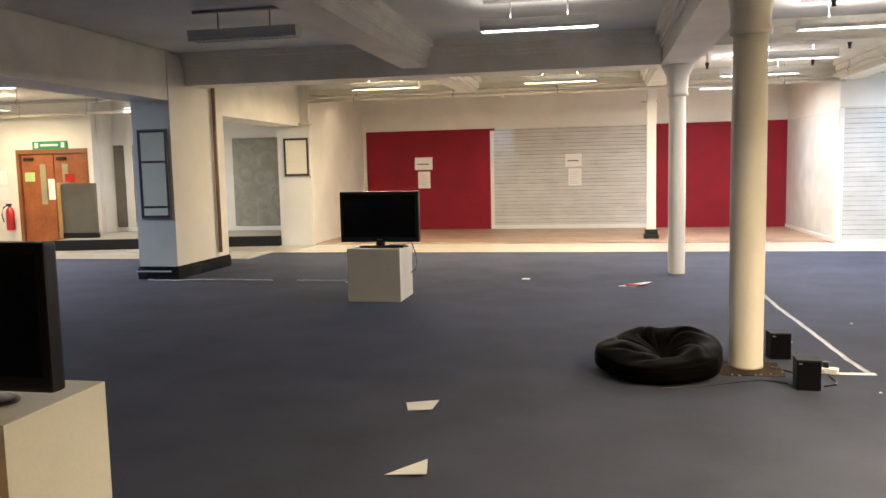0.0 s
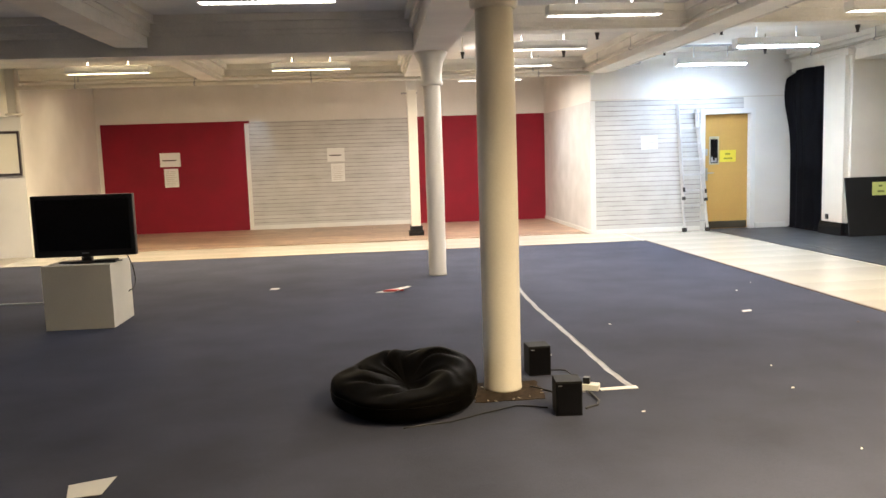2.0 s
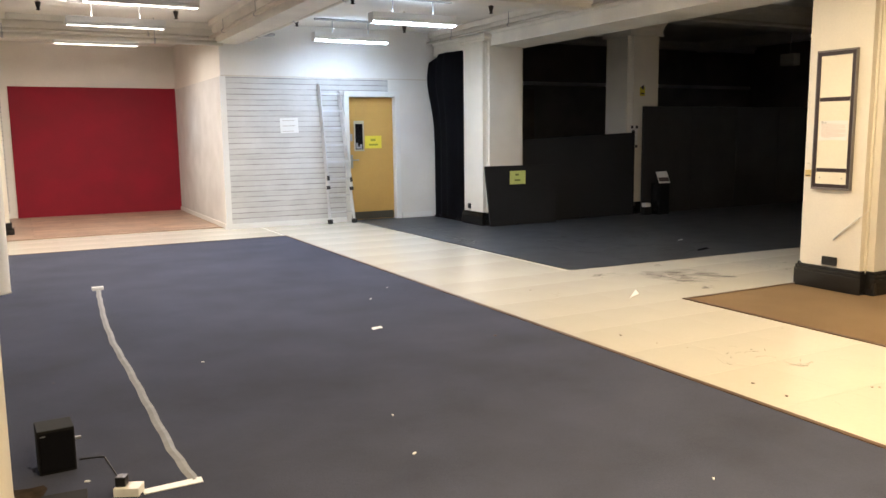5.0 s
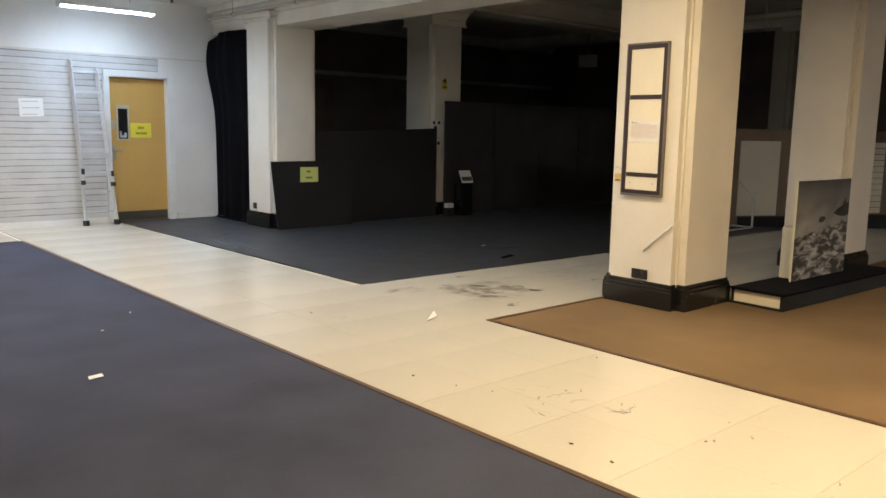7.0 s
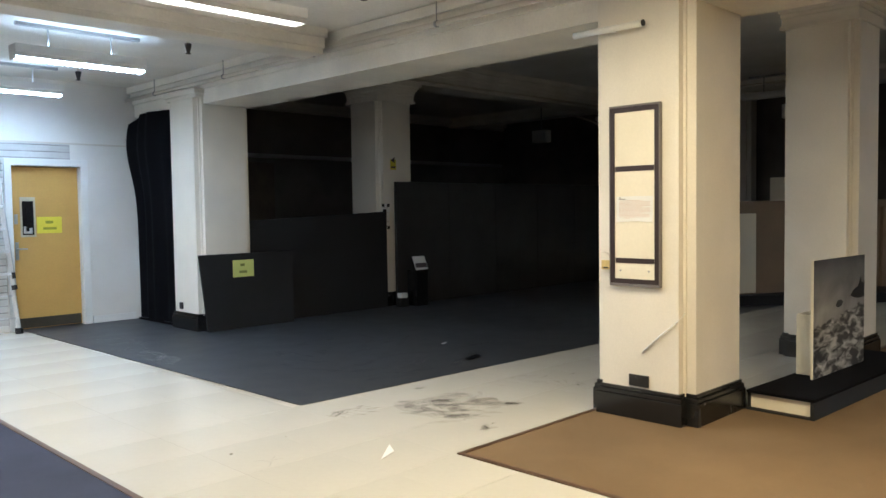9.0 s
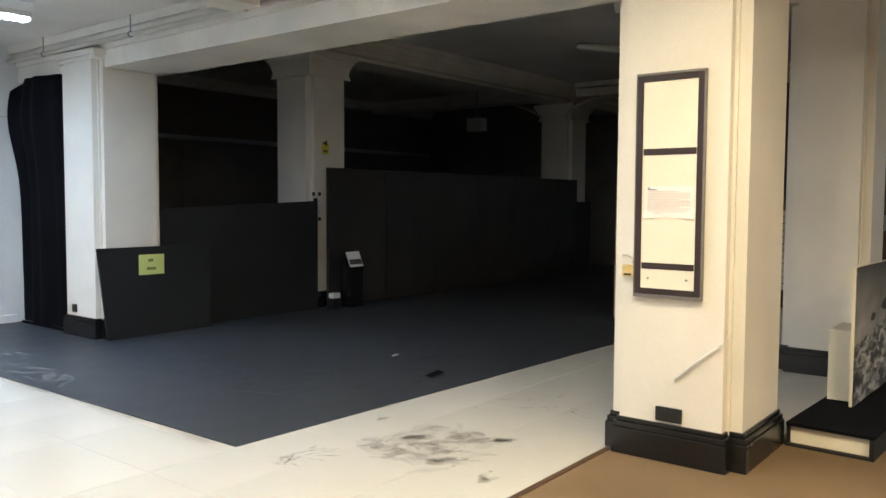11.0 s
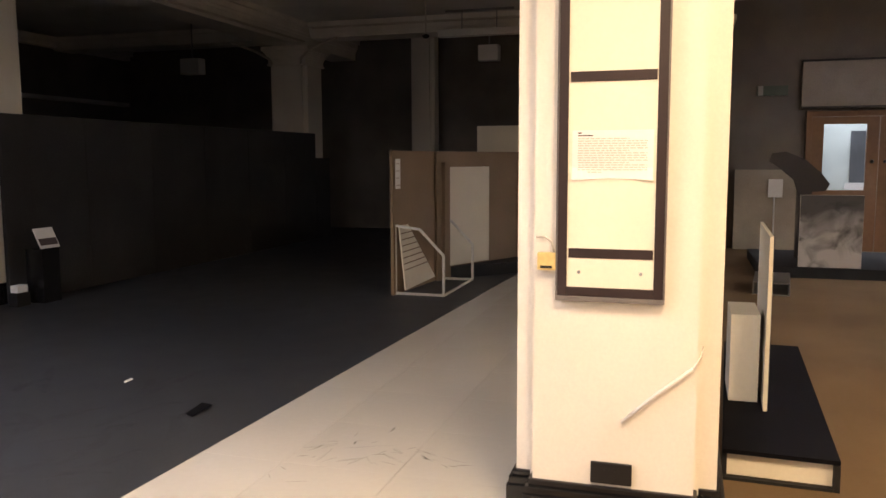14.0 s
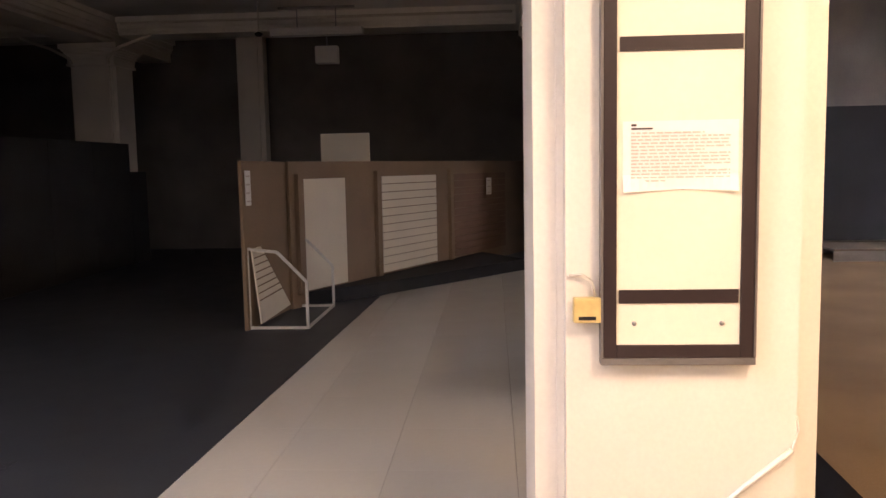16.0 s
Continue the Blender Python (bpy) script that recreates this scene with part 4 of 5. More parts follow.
# ---- framed boards ----
def framed(x, y, z, w, h, rz, bars, label, sheet_at=None, screws=True):
    """A card board in a dark frame, facing -y before its turn; its lower left corner at x, y, z."""
    f = thing("framed_board", x, y, z, label, "framed board", rz=rz)
    part("card", boxes((0.02, w - 0.02, -0.028, 0.0, 0.02, h - 0.02)), M_CREAMCARD, f)
    fr = 0.032
    for a in ((0, fr, 0.0, h), (w - fr, w, 0.0, h), (fr, w - fr, h - fr, h), (fr, w - fr, 0.0, fr)):
        part("rail", boxes((a[0], a[1], -0.034, -0.0005, a[2], a[3]), bev=0.003), M_FRAME, f)
    edge = mat("grey_edging", (0.22, 0.20, 0.19), 0.4, metal=0.4) if "grey_edging" not in bpy.data.materials else bpy.data.materials["grey_edging"]
    part("bottom_edge", boxes((-0.006, w + 0.006, -0.036, -0.0005, -0.018, -0.0005), bev=0.003), edge, f)
    part("top_edge", boxes((-0.006, w + 0.006, -0.036, -0.0005, h + 0.0005, h + 0.014), bev=0.003), edge, f)
    for s0 in (-0.006, w + 0.0005):
        part("side_edge", boxes((s0, s0 + 0.0055, -0.036, -0.0005, 0, h)), edge, f)
    for b0, b1 in bars:
        part("crossbar", boxes((fr + 0.006, w - fr - 0.004, -0.0315, -0.0282, b0, b1)), M_FRAME, f)
    if screws:
        for sx in (0.075, w - 0.075):
            part("screw", lathe([(0.006, 0), (0.006, 0.003), (0.001, 0.004)], 10), M_GREY, f).matrix_basis = pose(sx, -0.0282, 0.085, 90, 0, 0)
    if sheet_at:
        a, b, c, d = sheet_at
        bm = bmesh.new()
        n = 14
        rows = [[bm.verts.new((a + (c - a) * i / n, -0.0295 - 0.010 * max(0, 1 - j * 1.2) * abs(2 * i / n - 1) ** 2, b + (d - b) * j / 4 + 0.006 * (1 - abs(2 * i / n - 1)) * (j == 0))) for i in range(n + 1)] for j in range(5)]
        for r0, r1 in zip(rows, rows[1:]):
            for i in range(n):
                bm.faces.new((r0[i], r0[i + 1], r1[i + 1], r1[i]))
        pp = part("paper", bm, M_PAPER, f, "white sheet of small print")
        bm = bmesh.new()
        for i in range(15):
            zz = d - 0.030 - i * (d - b - 0.055) / 14
            xx, end = a + 0.02, c - 0.02 - (0.06 * ((i * 7) % 5 == 0))
            if i == 14:
                end = a + 0.10
            k = 0
            while xx < end:
                wl = 0.008 + 0.012 * abs(math.sin(k * 3.3 + i * 1.7))
                box(bm, xx, min(end, xx + wl), -0.0312, -0.0306, zz, zz + 0.0034)
                xx += wl + 0.004
                k += 1
        part("print", bm, mat("grey_print", (0.74, 0.58, 0.52), 0.8), pp, "rows of small grey print")
        part("heading", boxes((a + 0.02, a + 0.032, -0.0312, -0.0306, d - 0.012, d - 0.007), (a + 0.02, a + 0.07, -0.0312, -0.0306, d - 0.020, d - 0.016)), M_INK, pp)
    return f


framed(7.884, 7.640, 0.898, 0.360, 1.155, -90, [(0.135, 0.168), (0.738, 0.772)], "tall cream board in a dark brown frame with a text sheet", (0.046, 0.405, 0.318, 0.574))
framed(-5.68, 10.459, 0.85, 0.42, 1.18, 0, [(0.13, 0.16), (0.74, 0.77)], "tall white board in a dark frame on the grey pillar", None)
framed(-5.56, 15.299, 1.36, 0.49, 0.71, 0, [], "white board in a plain black frame", None, False)
sw = thing("junction_box", 7.884, 7.66, 0.985, "yellowed plastic junction box on the pillar", "junction box", rz=-90)
part("box", boxes((-0.052, 0.016, -0.035, -0.0005, 0, 0.062), bev=0.006), mat("yellowed_plastic", (0.66, 0.50, 0.20), 0.45), sw)
part("slot", boxes((-0.040, 0.002, -0.0365, -0.0352, 0.008, 0.017)), M_PLASTICBLACK, sw)
part("lead", tube([(0.005, -0.012, 0.062), (-0.005, -0.012, 0.10), (-0.03, -0.012, 0.118), (-0.06, -0.006, 0.115)], 0.004), M_PIPE, sw)
so = thing("wall_socket", 7.884, 7.515, 0.218, "black double wall socket low on the pillar", "socket", rz=-90)
part("plate", boxes((0, 0.145, -0.014, -0.0005, 0, 0.078), bev=0.005), M_PLASTICBLACK, so)
for x0 in (0.05, 0.085):
    part("switch", boxes((x0, x0 + 0.015, -0.018, -0.0145, 0.045, 0.062), bev=0.002), M_PLASTICBLACK, so)
cn = thing("cable_trunking", 7.875, 7.41, 0.45, "thin white cable trunking hanging loose across the pillar", "trunking")
part("strip", tube([(-0.003, 0.0, 0.0), (-0.005, -0.12, 0.115), (-0.005, -0.235, 0.21)], 0.007, 6), M_FIXTURE, cn)
part("tail", tube([(-0.005, -0.235, 0.21), (0.03, -0.262, 0.25), (0.060, -0.268, 0.275)], 0.003, 6), M_FIXTURE, cn)
rod = thing("curtain_rod", 7.805, 7.62, 2.565, "short white batten fixed across the head of the pillar", "batten", rz=0)
part("rod", tube([(0, 0.27, 0.0), (0.0, -0.25, 0.0)], 0.022, 10), M_FIXTURE, rod)
part("end_cap", tube([(0, -0.251, 0.0), (0, -0.262, 0.0)], 0.02, 10), M_PLASTICBLACK, rod)
part("bracket", boxes((-0.01, 0.079, -0.02, 0.02, -0.01, 0.02)), M_FIXTURE, rod)
for px, py in ((7.90, 13.78),):
    s2 = thing("wall_socket", px - 0.001, py, 0.20, "small black socket at the foot of the pillar", "socket", rz=-90)
    part("plate", boxes((-0.03, 0.04, -0.02, -0.0005, 0.04, 0.12), bev=0.004), M_PLASTICBLACK, s2)

# ---- black curtain, boards and stand ----
cu = thing("black_curtain", 7.97, 14.53, 0, "long black drape hung between the wall and the pillar", "curtain")
bm = bmesh.new()
rows = []
for j in range(25):
    z = 0.02 + 2.68 * j / 24
    bulge = 0.10 * math.exp(-((z - 2.3) / 0.5) ** 2)
    rows.append([bm.verts.new((0.014 * math.sin(i * 0.5) + 0.03 * math.sin(i * 0.17 + 0.3 * z) - bulge * (i / 40), -0.50 + 1.08 * i / 48 + (0.10 * max(0, z - 2.45) * -1 if i > 40 else 0), z - (0.10 * max(0, i - 38) / 10 if j == 24 else 0))) for i in range(49)])
for r0, r1 in zip(rows, rows[1:]):
    for i in range(48):
        f = bm.faces.new((r0[i], r0[i + 1], r1[i + 1], r1[i]))
        f.smooth = True
part("drape", bm, M_CLOTH, cu)
part("hem", boxes((-0.05, -0.03, -0.48, 0.5, 0.006, 0.03)), M_CLOTH, cu)

bd = thing("black_board", 7.86, 13.20, 0.002, "low black painted board with a lime notice on it", "board")
bm = boxes((-0.04, 1.26, -0.012, 0.012, 0.0, 0.91), bev=0.003)
for v in bm.verts:
    if v.co.x < 0.3:
        v.co.x += 0.10 * (0.91 - v.co.z) / 0.91
part("board", bm, M_BLACK, bd)
part("notice", boxes((0.40, 0.685, -0.017, -0.0125, 0.625, 0.83)), M_GREENNOTE, bd, "lime green notice")
M_GREENINK = mat("green_ink", (0.22, 0.26, 0.06), 0.7)
part("notice_print", boxes((0.50, 0.56, -0.0185, -0.0172, 0.755, 0.785)), M_GREENINK, bd)
part("notice_print", boxes((0.485, 0.59, -0.0185, -0.0172, 0.672, 0.70)), M_GREENINK, bd)
part("brace", boxes((0.2, 0.26, 0.013, 0.09, 0, 0.04), (1.0, 1.06, 0.013, 0.09, 0, 0.04)), M_BLACK, bd)
pn = thing("black_partition", 9.75, 13.42, 0.002, "black painted partition between the pillars", "partition")
bm = prism([(-1.13, -0.015), (1.12, -0.015), (1.12, 0.015), (-1.13, 0.015)], 0, 1.36)
for v in bm.verts:
    if v.co.z > 1:
        v.co.z += 0.04 * v.co.x - 0.02
part("panel", bm, M_BLACK, pn)
part("post", boxes((1.115, 1.15, -0.02, 0.02, 0, 1.42), (-1.15, -1.125, -0.02, 0.02, 0, 1.3)), M_BLACK, pn)
tw = thing("tall_black_hoarding", 14.4, 13.42, 0.002, "tall black painted hoarding along the pillars", "hoarding")
for k in range(6):
    part("panel", boxes((-3.31 + 1.11 * k, -3.31 + 1.11 * k + 1.105, -0.02, 0.02, 0, 1.82), bev=0.002), M_HOARD, tw)
part("low_panel", boxes((3.352, 3.9, -0.02, 0.02, 0, 1.40)), M_HOARD, tw)
sheet(10.885, 13.492, 1.13, 0.15, 0.37, "white notice with black corner tape on the pillar", lines=5)
for zz, xo in ((1.13, 0.0), (1.455, 0.0), (1.13, 0.10), (1.455, 0.10)):
    tpz = thing("tape_corner", 10.885 + xo, 13.485, zz, "black tape corner of the notice", "tape", group="tape corners")
    part("piece", boxes((0.0, 0.05, -0.003, 0, 0, 0.045)), M_PLASTICBLACK, tpz)
yw = thing("warning_sign", 11.13, 13.498, 2.0, "small yellow warning sign on the white pillar", "sign")
part("plate", boxes((-0.055, 0.055, -0.004, 0, 0, 0.15)), M_YELLOW, yw)
bm = bmesh.new()
bmesh.ops.create_cone(bm, cap_ends=True, segments=3, radius1=0.05, radius2=0.05, depth=0.004)
tri = part("triangle", bm, M_INK, yw)
tri.matrix_basis = pose(0, -0.006, 0.14, 90, 30, 0)
part("lettering", boxes((-0.04, 0.04, -0.0055, -0.0042, 0.025, 0.05)), M_INK, yw)
sd2 = thing("information_stand", 11.33, 13.22, 0.002, "black pedestal with a tilted white caption card", "caption stand")
part("pedestal", boxes((-0.11, 0.11, -0.10, 0.10, 0, 0.52), bev=0.004), M_GLOSSBLACK, sd2)
cd = part("card", boxes((-0.12, 0.12, -0.006, 0.006, 0, 0.21)), M_PAPER, sd2, "white caption card")
cd.matrix_basis = pose(0, -0.10, 0.53, -25, 0, 0)
part("picture", boxes((-0.11, 0.11, -0.009, -0.0065, 0.03, 0.10)), M_INK, cd)
wb = thing("white_box", 11.05, 13.25, 0.002, "small white socket box on a black block", "box")
part("block", boxes((-0.08, 0.08, -0.05, 0.05, 0, 0.13), bev=0.004), M_BLACK, wb)
part("box", boxes((-0.06, 0.06, -0.045, 0.045, 0.131, 0.20), bev=0.006), M_PAPER, wb)

# ---- mdf stall and frame ----
ms = thing("mdf_hoarding", 12.57, 10.03, 0.002, "raw brown mdf hoarding with painted slat panels", "hoarding")
part("end_panel", prism([(0, 0), (1.12, -0.10), (1.12, -0.07), (0, 0.03)], 0, 1.46), M_MDF, ms)


def diag(x0, y0, x1, y1, d0, d1, z0, z1):
    """A board along a plan line, from depth d0 to d1 in front of it."""
    u = Vector((x1 - x0, y1 - y0, 0)).normalized()
    w = Vector((u.y, -u.x, 0))
    p = [Vector((x0, y0, 0)) + w * d0, Vector((x1, y1, 0)) + w * d0, Vector((x1, y1, 0)) + w * d1, Vector((x0, y0, 0)) + w * d1]
    return prism([(q.x, q.y) for q in p], z0, z1)


M_BROWNSLAT = mat("brown_slat", (0.20, 0.12, 0.075), 0.7)
u = Vector((0.905, -0.425))
base = Vector((13.79 - 12.57, 9.795 - 10.03)) - u * 0.15
at = lambda s: (base.x + u.x * s, base.y + u.y * s)
part("back_panel", diag(*at(-0.05), *at(6.2), -0.05, -0.02, 0, 1.46), M_MDF, ms)
for s0, s1, m, z0, z1 in ((0.12, 0.84, M_CREAMCARD, 0.16, 1.285), (1.53, 2.80, M_CREAMCARD, 0.16, 1.30), (3.30, 4.95, M_BROWNSLAT, 0.16, 1.30)):
    pnl = part("panel", diag(*at(s0), *at(s1), -0.019, 0.012, z0, z1), m if s0 < 1 else M_MDF, ms, "pale painted panel" if m is M_CREAMCARD else "")
    part("jamb", diag(*at(s0 - 0.09), *at(s0 - 0.005), -0.019, 0.03, 0.14, z1 + 0.05), M_MDF, ms)
    if s0 > 1:
        for k in range(12):
            zz = z0 + 0.01 + k * 0.0935
            part("slat", diag(*at(s0), *at(s1), 0.0125, 0.034, zz + 0.004, zz + 0.0875), m, pnl)
part("kick", prism([(1.15, -0.12), (1.88, -0.87), (3.95, -2.55), (5.0, -1.9), (1.2, -0.1)], 0, 0.14), M_BLACK, ms, "black kick platform")
sheet(12.60, 10.015, 1.08, 0.10, 0.30, "hanging white notice on the mdf end panel", rz=-8, lines=4)
q = at(4.22)
sheet(12.57 + q[0] - 0.05, 10.03 + q[1] - 0.06, 0.98, 0.16, 0.24, "small white notice on the brown slats", rz=-25, lines=3)
for cx, cy, w, h, z0 in ((16.5, 9.56, 0.66, 0.9, 0.96),):
    wc = thing("white_board", cx + 0.15, cy, z0, "white board standing behind the mdf hoarding", "board")
    part("board", boxes((-0.015, 0.015, 0, w, 0, h)), M_CREAMCARD, wc)
    part("leg", boxes((-0.02, 0.02, 0.05, 0.10, -0.95, 0.0), (-0.02, 0.02, w - 0.1, w - 0.05, -0.95, 0.0)), M_MDF, wc)
cg = thing("display_cage", 12.63, 9.50, 0.002, "white metal framed display rack with sloping front", "rack")
prof = [(0.53, 0), (0.53, 0.69), (0.27, 0.66), (0.02, 0.40), (0.02, 0.0)]
for xx in (0.0, 1.12):
    for (a, b), (c, d) in zip(prof, prof[1:] + prof[:1]):
        part("rail", bar(Vector((xx, a, b + 0.015)), Vector((xx, c, d + 0.015)), 0.024, 0.024), M_WHITEMETAL, cg)
for a, b in (prof[0], prof[1], prof[4]):
    part("long_rail", bar(Vector((0, a, b + 0.015)), Vector((1.12, a, b + 0.015)), 0.022, 0.022), M_WHITEMETAL, cg)
bm = boxes((0.03, 1.04, -0.007, 0.007, 0.045, 0.70))
for v in bm.verts:
    v.co.y += 0.44 + 0.065 * (v.co.z - 0.045) / 0.655
bs = part("leaning_sheet", bm, M_CREAMCARD, cg, "pale slatted sheet leaning in the rack")
for k in range(7):
    f = 0.30 + 0.095 * k
    part("groove", boxes((0.05, 1.01, 0.44 + 0.065 * f - 0.0145, 0.44 + 0.065 * f - 0.006, 0.045 + 0.655 * f, 0.045 + 0.655 * f + 0.009)), M_MDF, bs)

# ---- low platform with picture by the pillar ----
pf = thing("low_platform", 8.59, 7.035, 0.003, "low black display platform with a cream end panel", "platform", rz=-2.5)
part("top", boxes((0, 2.14, -0.46, 0, 0.115, 0.135), bev=0.003), M_CLOTH, pf)
part("side", boxes((0.02, 2.14, -0.46, -0.44, 0.0, 0.114)), M_BLACK, pf)
part("rear_side", boxes((0.02, 2.14, -0.02, 0.0, 0.0, 0.114)), M_BLACK, pf)
part("end_panel", boxes((0.03, 0.05, -0.435, -0.012, 0.014, 0.114)), M_CREAMCARD, pf, "cream end panel")
part("end_frame", boxes((-0.006, 0.02, -0.46, -0.436, 0, 0.114), (-0.006, 0.02, -0.435, 0.0, 0, 0.0135)), M_BLACK, pf)


def photo(name, scale=7.0, lo=0.44, hi=0.70, ridge=True):
    """A grainy black and white print: cloudy sky over a ridge of broken rock, or all smoke."""
    m = bpy.data.materials.new(name)
    m.use_nodes = True
    n, l = m.node_tree.nodes, m.node_tree.links

    def node(kind, **values):
        q = n.new("ShaderNode" + kind)
        for k, v in values.items():
            q.inputs[k].default_value = v
        return q

    def span(src, a, b, c, d):
        q = n.new("ShaderNodeMapRange")
        for k, v in zip((1, 2, 3, 4), (a, b, c, d)):
            q.inputs[k].default_value = v
        l.new(src, q.inputs[0])
        return q.outputs[0]

    def sums(op, a, b):
        q = n.new("ShaderNodeMath")
        q.operation = op
        for k, v in enumerate((a, b)):
            if isinstance(v, (int, float)):
                q.inputs[k].default_value = v
            else:
                l.new(v, q.inputs[k])
        return q.outputs[0]

    tc = n.new("ShaderNodeTexCoord")
    sp = n.new("ShaderNodeSeparateXYZ")
    l.new(tc.outputs["Generated"], sp.inputs[0])
    rot = n.new("ShaderNodeMapping")
    rot.inputs["Rotation"].default_value, rot.inputs["Scale"].default_value = (0, 0.7, 0), (1.0, 1.0, 2.2)
    l.new(tc.outputs["Generated"], rot.inputs[0])
    cloud = node("TexNoise", Scale=2.4, Detail=5.0, Distortion=0.5)
    rock = node("TexNoise", Scale=scale, Detail=9.0, Distortion=0.9)
    edge = node("TexNoise", Scale=5.0, Detail=6.0)
    l.new(tc.outputs["Generated"], cloud.inputs["Vector"])
    l.new(rot.outputs[0] if ridge else tc.outputs["Generated"], rock.inputs["Vector"])
    l.new(tc.outputs["Generated"], edge.inputs["Vector"])
    stone = span(rock.outputs[0], lo, hi, 0.02 if ridge else 0.10, 0.50)
    tone = stone
    if ridge:
        light = span(sp.outputs[2], 0.98, 0.55, 0.05, 0.30)
        heaven = sums("MULTIPLY", light, span(cloud.outputs[0], 0.3, 0.7, 0.55, 1.35))
        line = sums("ADD", sums("SUBTRACT", sp.outputs[2], sums("MULTIPLY", sp.outputs[0], 0.14)), sums("MULTIPLY", edge.outputs[0], 0.22))
        up = span(line, 0.535, 0.56, 0.0, 1.0)
        tone = sums("ADD", sums("MULTIPLY", heaven, up), sums("MULTIPLY", stone, sums("SUBTRACT", 1.0, up)))
    else:
        smoke = span(sums("ADD", sp.outputs[2], sums("MULTIPLY", cloud.outputs[0], 0.9)), 0.75, 1.20, 1.0, 0.12)
        drip = n.new("ShaderNodeMapping")
        drip.inputs["Scale"].default_value = (1.0, 6.0, 1.6)
        l.new(tc.outputs["Generated"], drip.inputs[0])
        l.new(drip.outputs[0], rock.inputs["Vector"])
        tone = sums("MULTIPLY", stone, smoke)
    rgb = n.new("ShaderNodeCombineColor")
    l.new(tone, rgb.inputs[0])
    l.new(sums("MULTIPLY", tone, 0.97), rgb.inputs[1])
    l.new(sums("MULTIPLY", tone, 0.93), rgb.inputs[2])
    l.new(rgb.outputs[0], n["Principled BSDF"].inputs["Base Color"])
    n["Principled BSDF"].inputs["Roughness"].default_value = 0.6
    return m


M_PHOTO = photo("landscape_print")
pc = thing("landscape_panel", 9.18, 6.815, 0.139, "black and white landscape print on a board, standing on the platform", "picture", rz=-2)
part("board", boxes((0, 0.98, -0.008, 0.010, 0, 0.86)), M_CREAMCARD, pc)
part("print", boxes((0.001, 0.979, -0.011, -0.0082, 0.001, 0.859)), M_PHOTO, pc, "grainy black and white print")
M_ROCK = mat("black_print", (0.012, 0.012, 0.012), 0.6)
for outline in ([(0.68, 0.555), (0.76, 0.60), (0.84, 0.615), (0.90, 0.685), (0.915, 0.64), (0.978, 0.645), (0.978, 0.53), (0.88, 0.52), (0.78, 0.53)], [(0.40, 0.50), (0.43, 0.535), (0.50, 0.54), (0.54, 0.52), (0.50, 0.49), (0.44, 0.485)]):
    bm = prism(outline, 0, 0.0012)
    bmesh.ops.transform(bm, matrix=Matrix(((1, 0, 0, 0), (0, 0, -1, -0.0112), (0, 1, 0, 0), (0, 0, 0, 1))), verts=bm.verts)
    part("dark_rock", bm, M_ROCK, pc, "black boulder in the print")
wk = thing("white_block", 9.51, 6.93, 0.139, "white painted block propping the picture", "block")
part("block", boxes((-0.19, 0.19, -0.09, 0.05, 0, 0.45), bev=0.004), M_PLINTHW, wk)

# ---- far east end ----
ep = thing("far_platform", 14.95, 5.2, 0.003, "low black platform at the far end", "platform")
part("deck", boxes((0, 1.9, -0.9, 1.2, 0, 0.12), bev=0.004), M_BLACK, ep)
M_SMOKE = photo("smoky_print", 2.4, 0.30, 0.50, False)
p2 = thing("landscape_panel", 15.03, 5.97, 0.125, "large smoky black and white print on a board", "picture", rz=-90)
part("board", boxes((0, 0.66, -0.01, 0.012, 0, 0.83)), M_CREAMCARD, p2)
part("print", boxes((0.001, 0.659, -0.013, -0.0102, 0.001, 0.829)), M_SMOKE, p2)
ct = thing("black_cutout", 15.95, 5.75, 0.125, "tall black cut-out board leaning forward", "cut-out")
bm = prism([(0.16, 0.0), (0.11, 0.58), (0.15, 0.83), (0.20, 0.98), (0.36, 1.12), (0.49, 1.21), (0.46, 1.31), (0.30, 1.33), (0.07, 1.23), (-0.12, 1.06), (-0.22, 0.93), (-0.17, 0.84), (-0.02, 0.83), (0.0, 0.5), (-0.1, 0.0)], -0.015, 0.015)
bmesh.ops.transform(bm, matrix=Matrix(((0, 0, 1, 0), (1, 0, 0, 0), (0, 1, 0, 0), (0, 0, 0, 1))), verts=bm.verts)
part("shape", bm, mat("charred_board", (0.045, 0.036, 0.029), 0.8), ct)
bp2 = thing("beige_board", 17.90, 6.10, 0.003, "beige board with a small white box and lead", "board")
part("board", boxes((-0.02, 0.02, -0.42, 0.44, 0, 1.20)), mat("beige_board", (0.40, 0.35, 0.27), 0.7), bp2)
part("box", boxes((-0.06, -0.021, -0.23, -0.03, 0.79, 1.06), bev=0.006), M_PAPER, bp2)
part("lead", tube([(-0.034, -0.12, 0.79), (-0.034, -0.12, 0.0)], 0.012), M_PAPER, bp2)
sg = thing("open_crate", 13.62, 6.38, 0.003, "long open-ended white box lying on the carpet", "box", rz=-6)
part("side", boxes((0, 0.8, -0.175, -0.162, 0, 0.13)), M_GREY, sg)
part("side", boxes((0, 0.8, 0.162, 0.175, 0, 0.13)), M_GREY, sg)
part("base", boxes((0, 0.8, -0.1615, 0.1615, 0, 0.012)), M_GREY, sg)
part("top", boxes((0.002, 0.8, -0.1615, 0.1615, 0.117, 0.129)), M_GREY, sg)
gd = thing("glazed_double_door", 17.99, 4.6, 0.002, "closed wooden double doors with clear glass panes", "door")
M_DARKOAK = mat("brown_oak", (0.20, 0.10, 0.045), 0.45, var=0.1, fine=24)
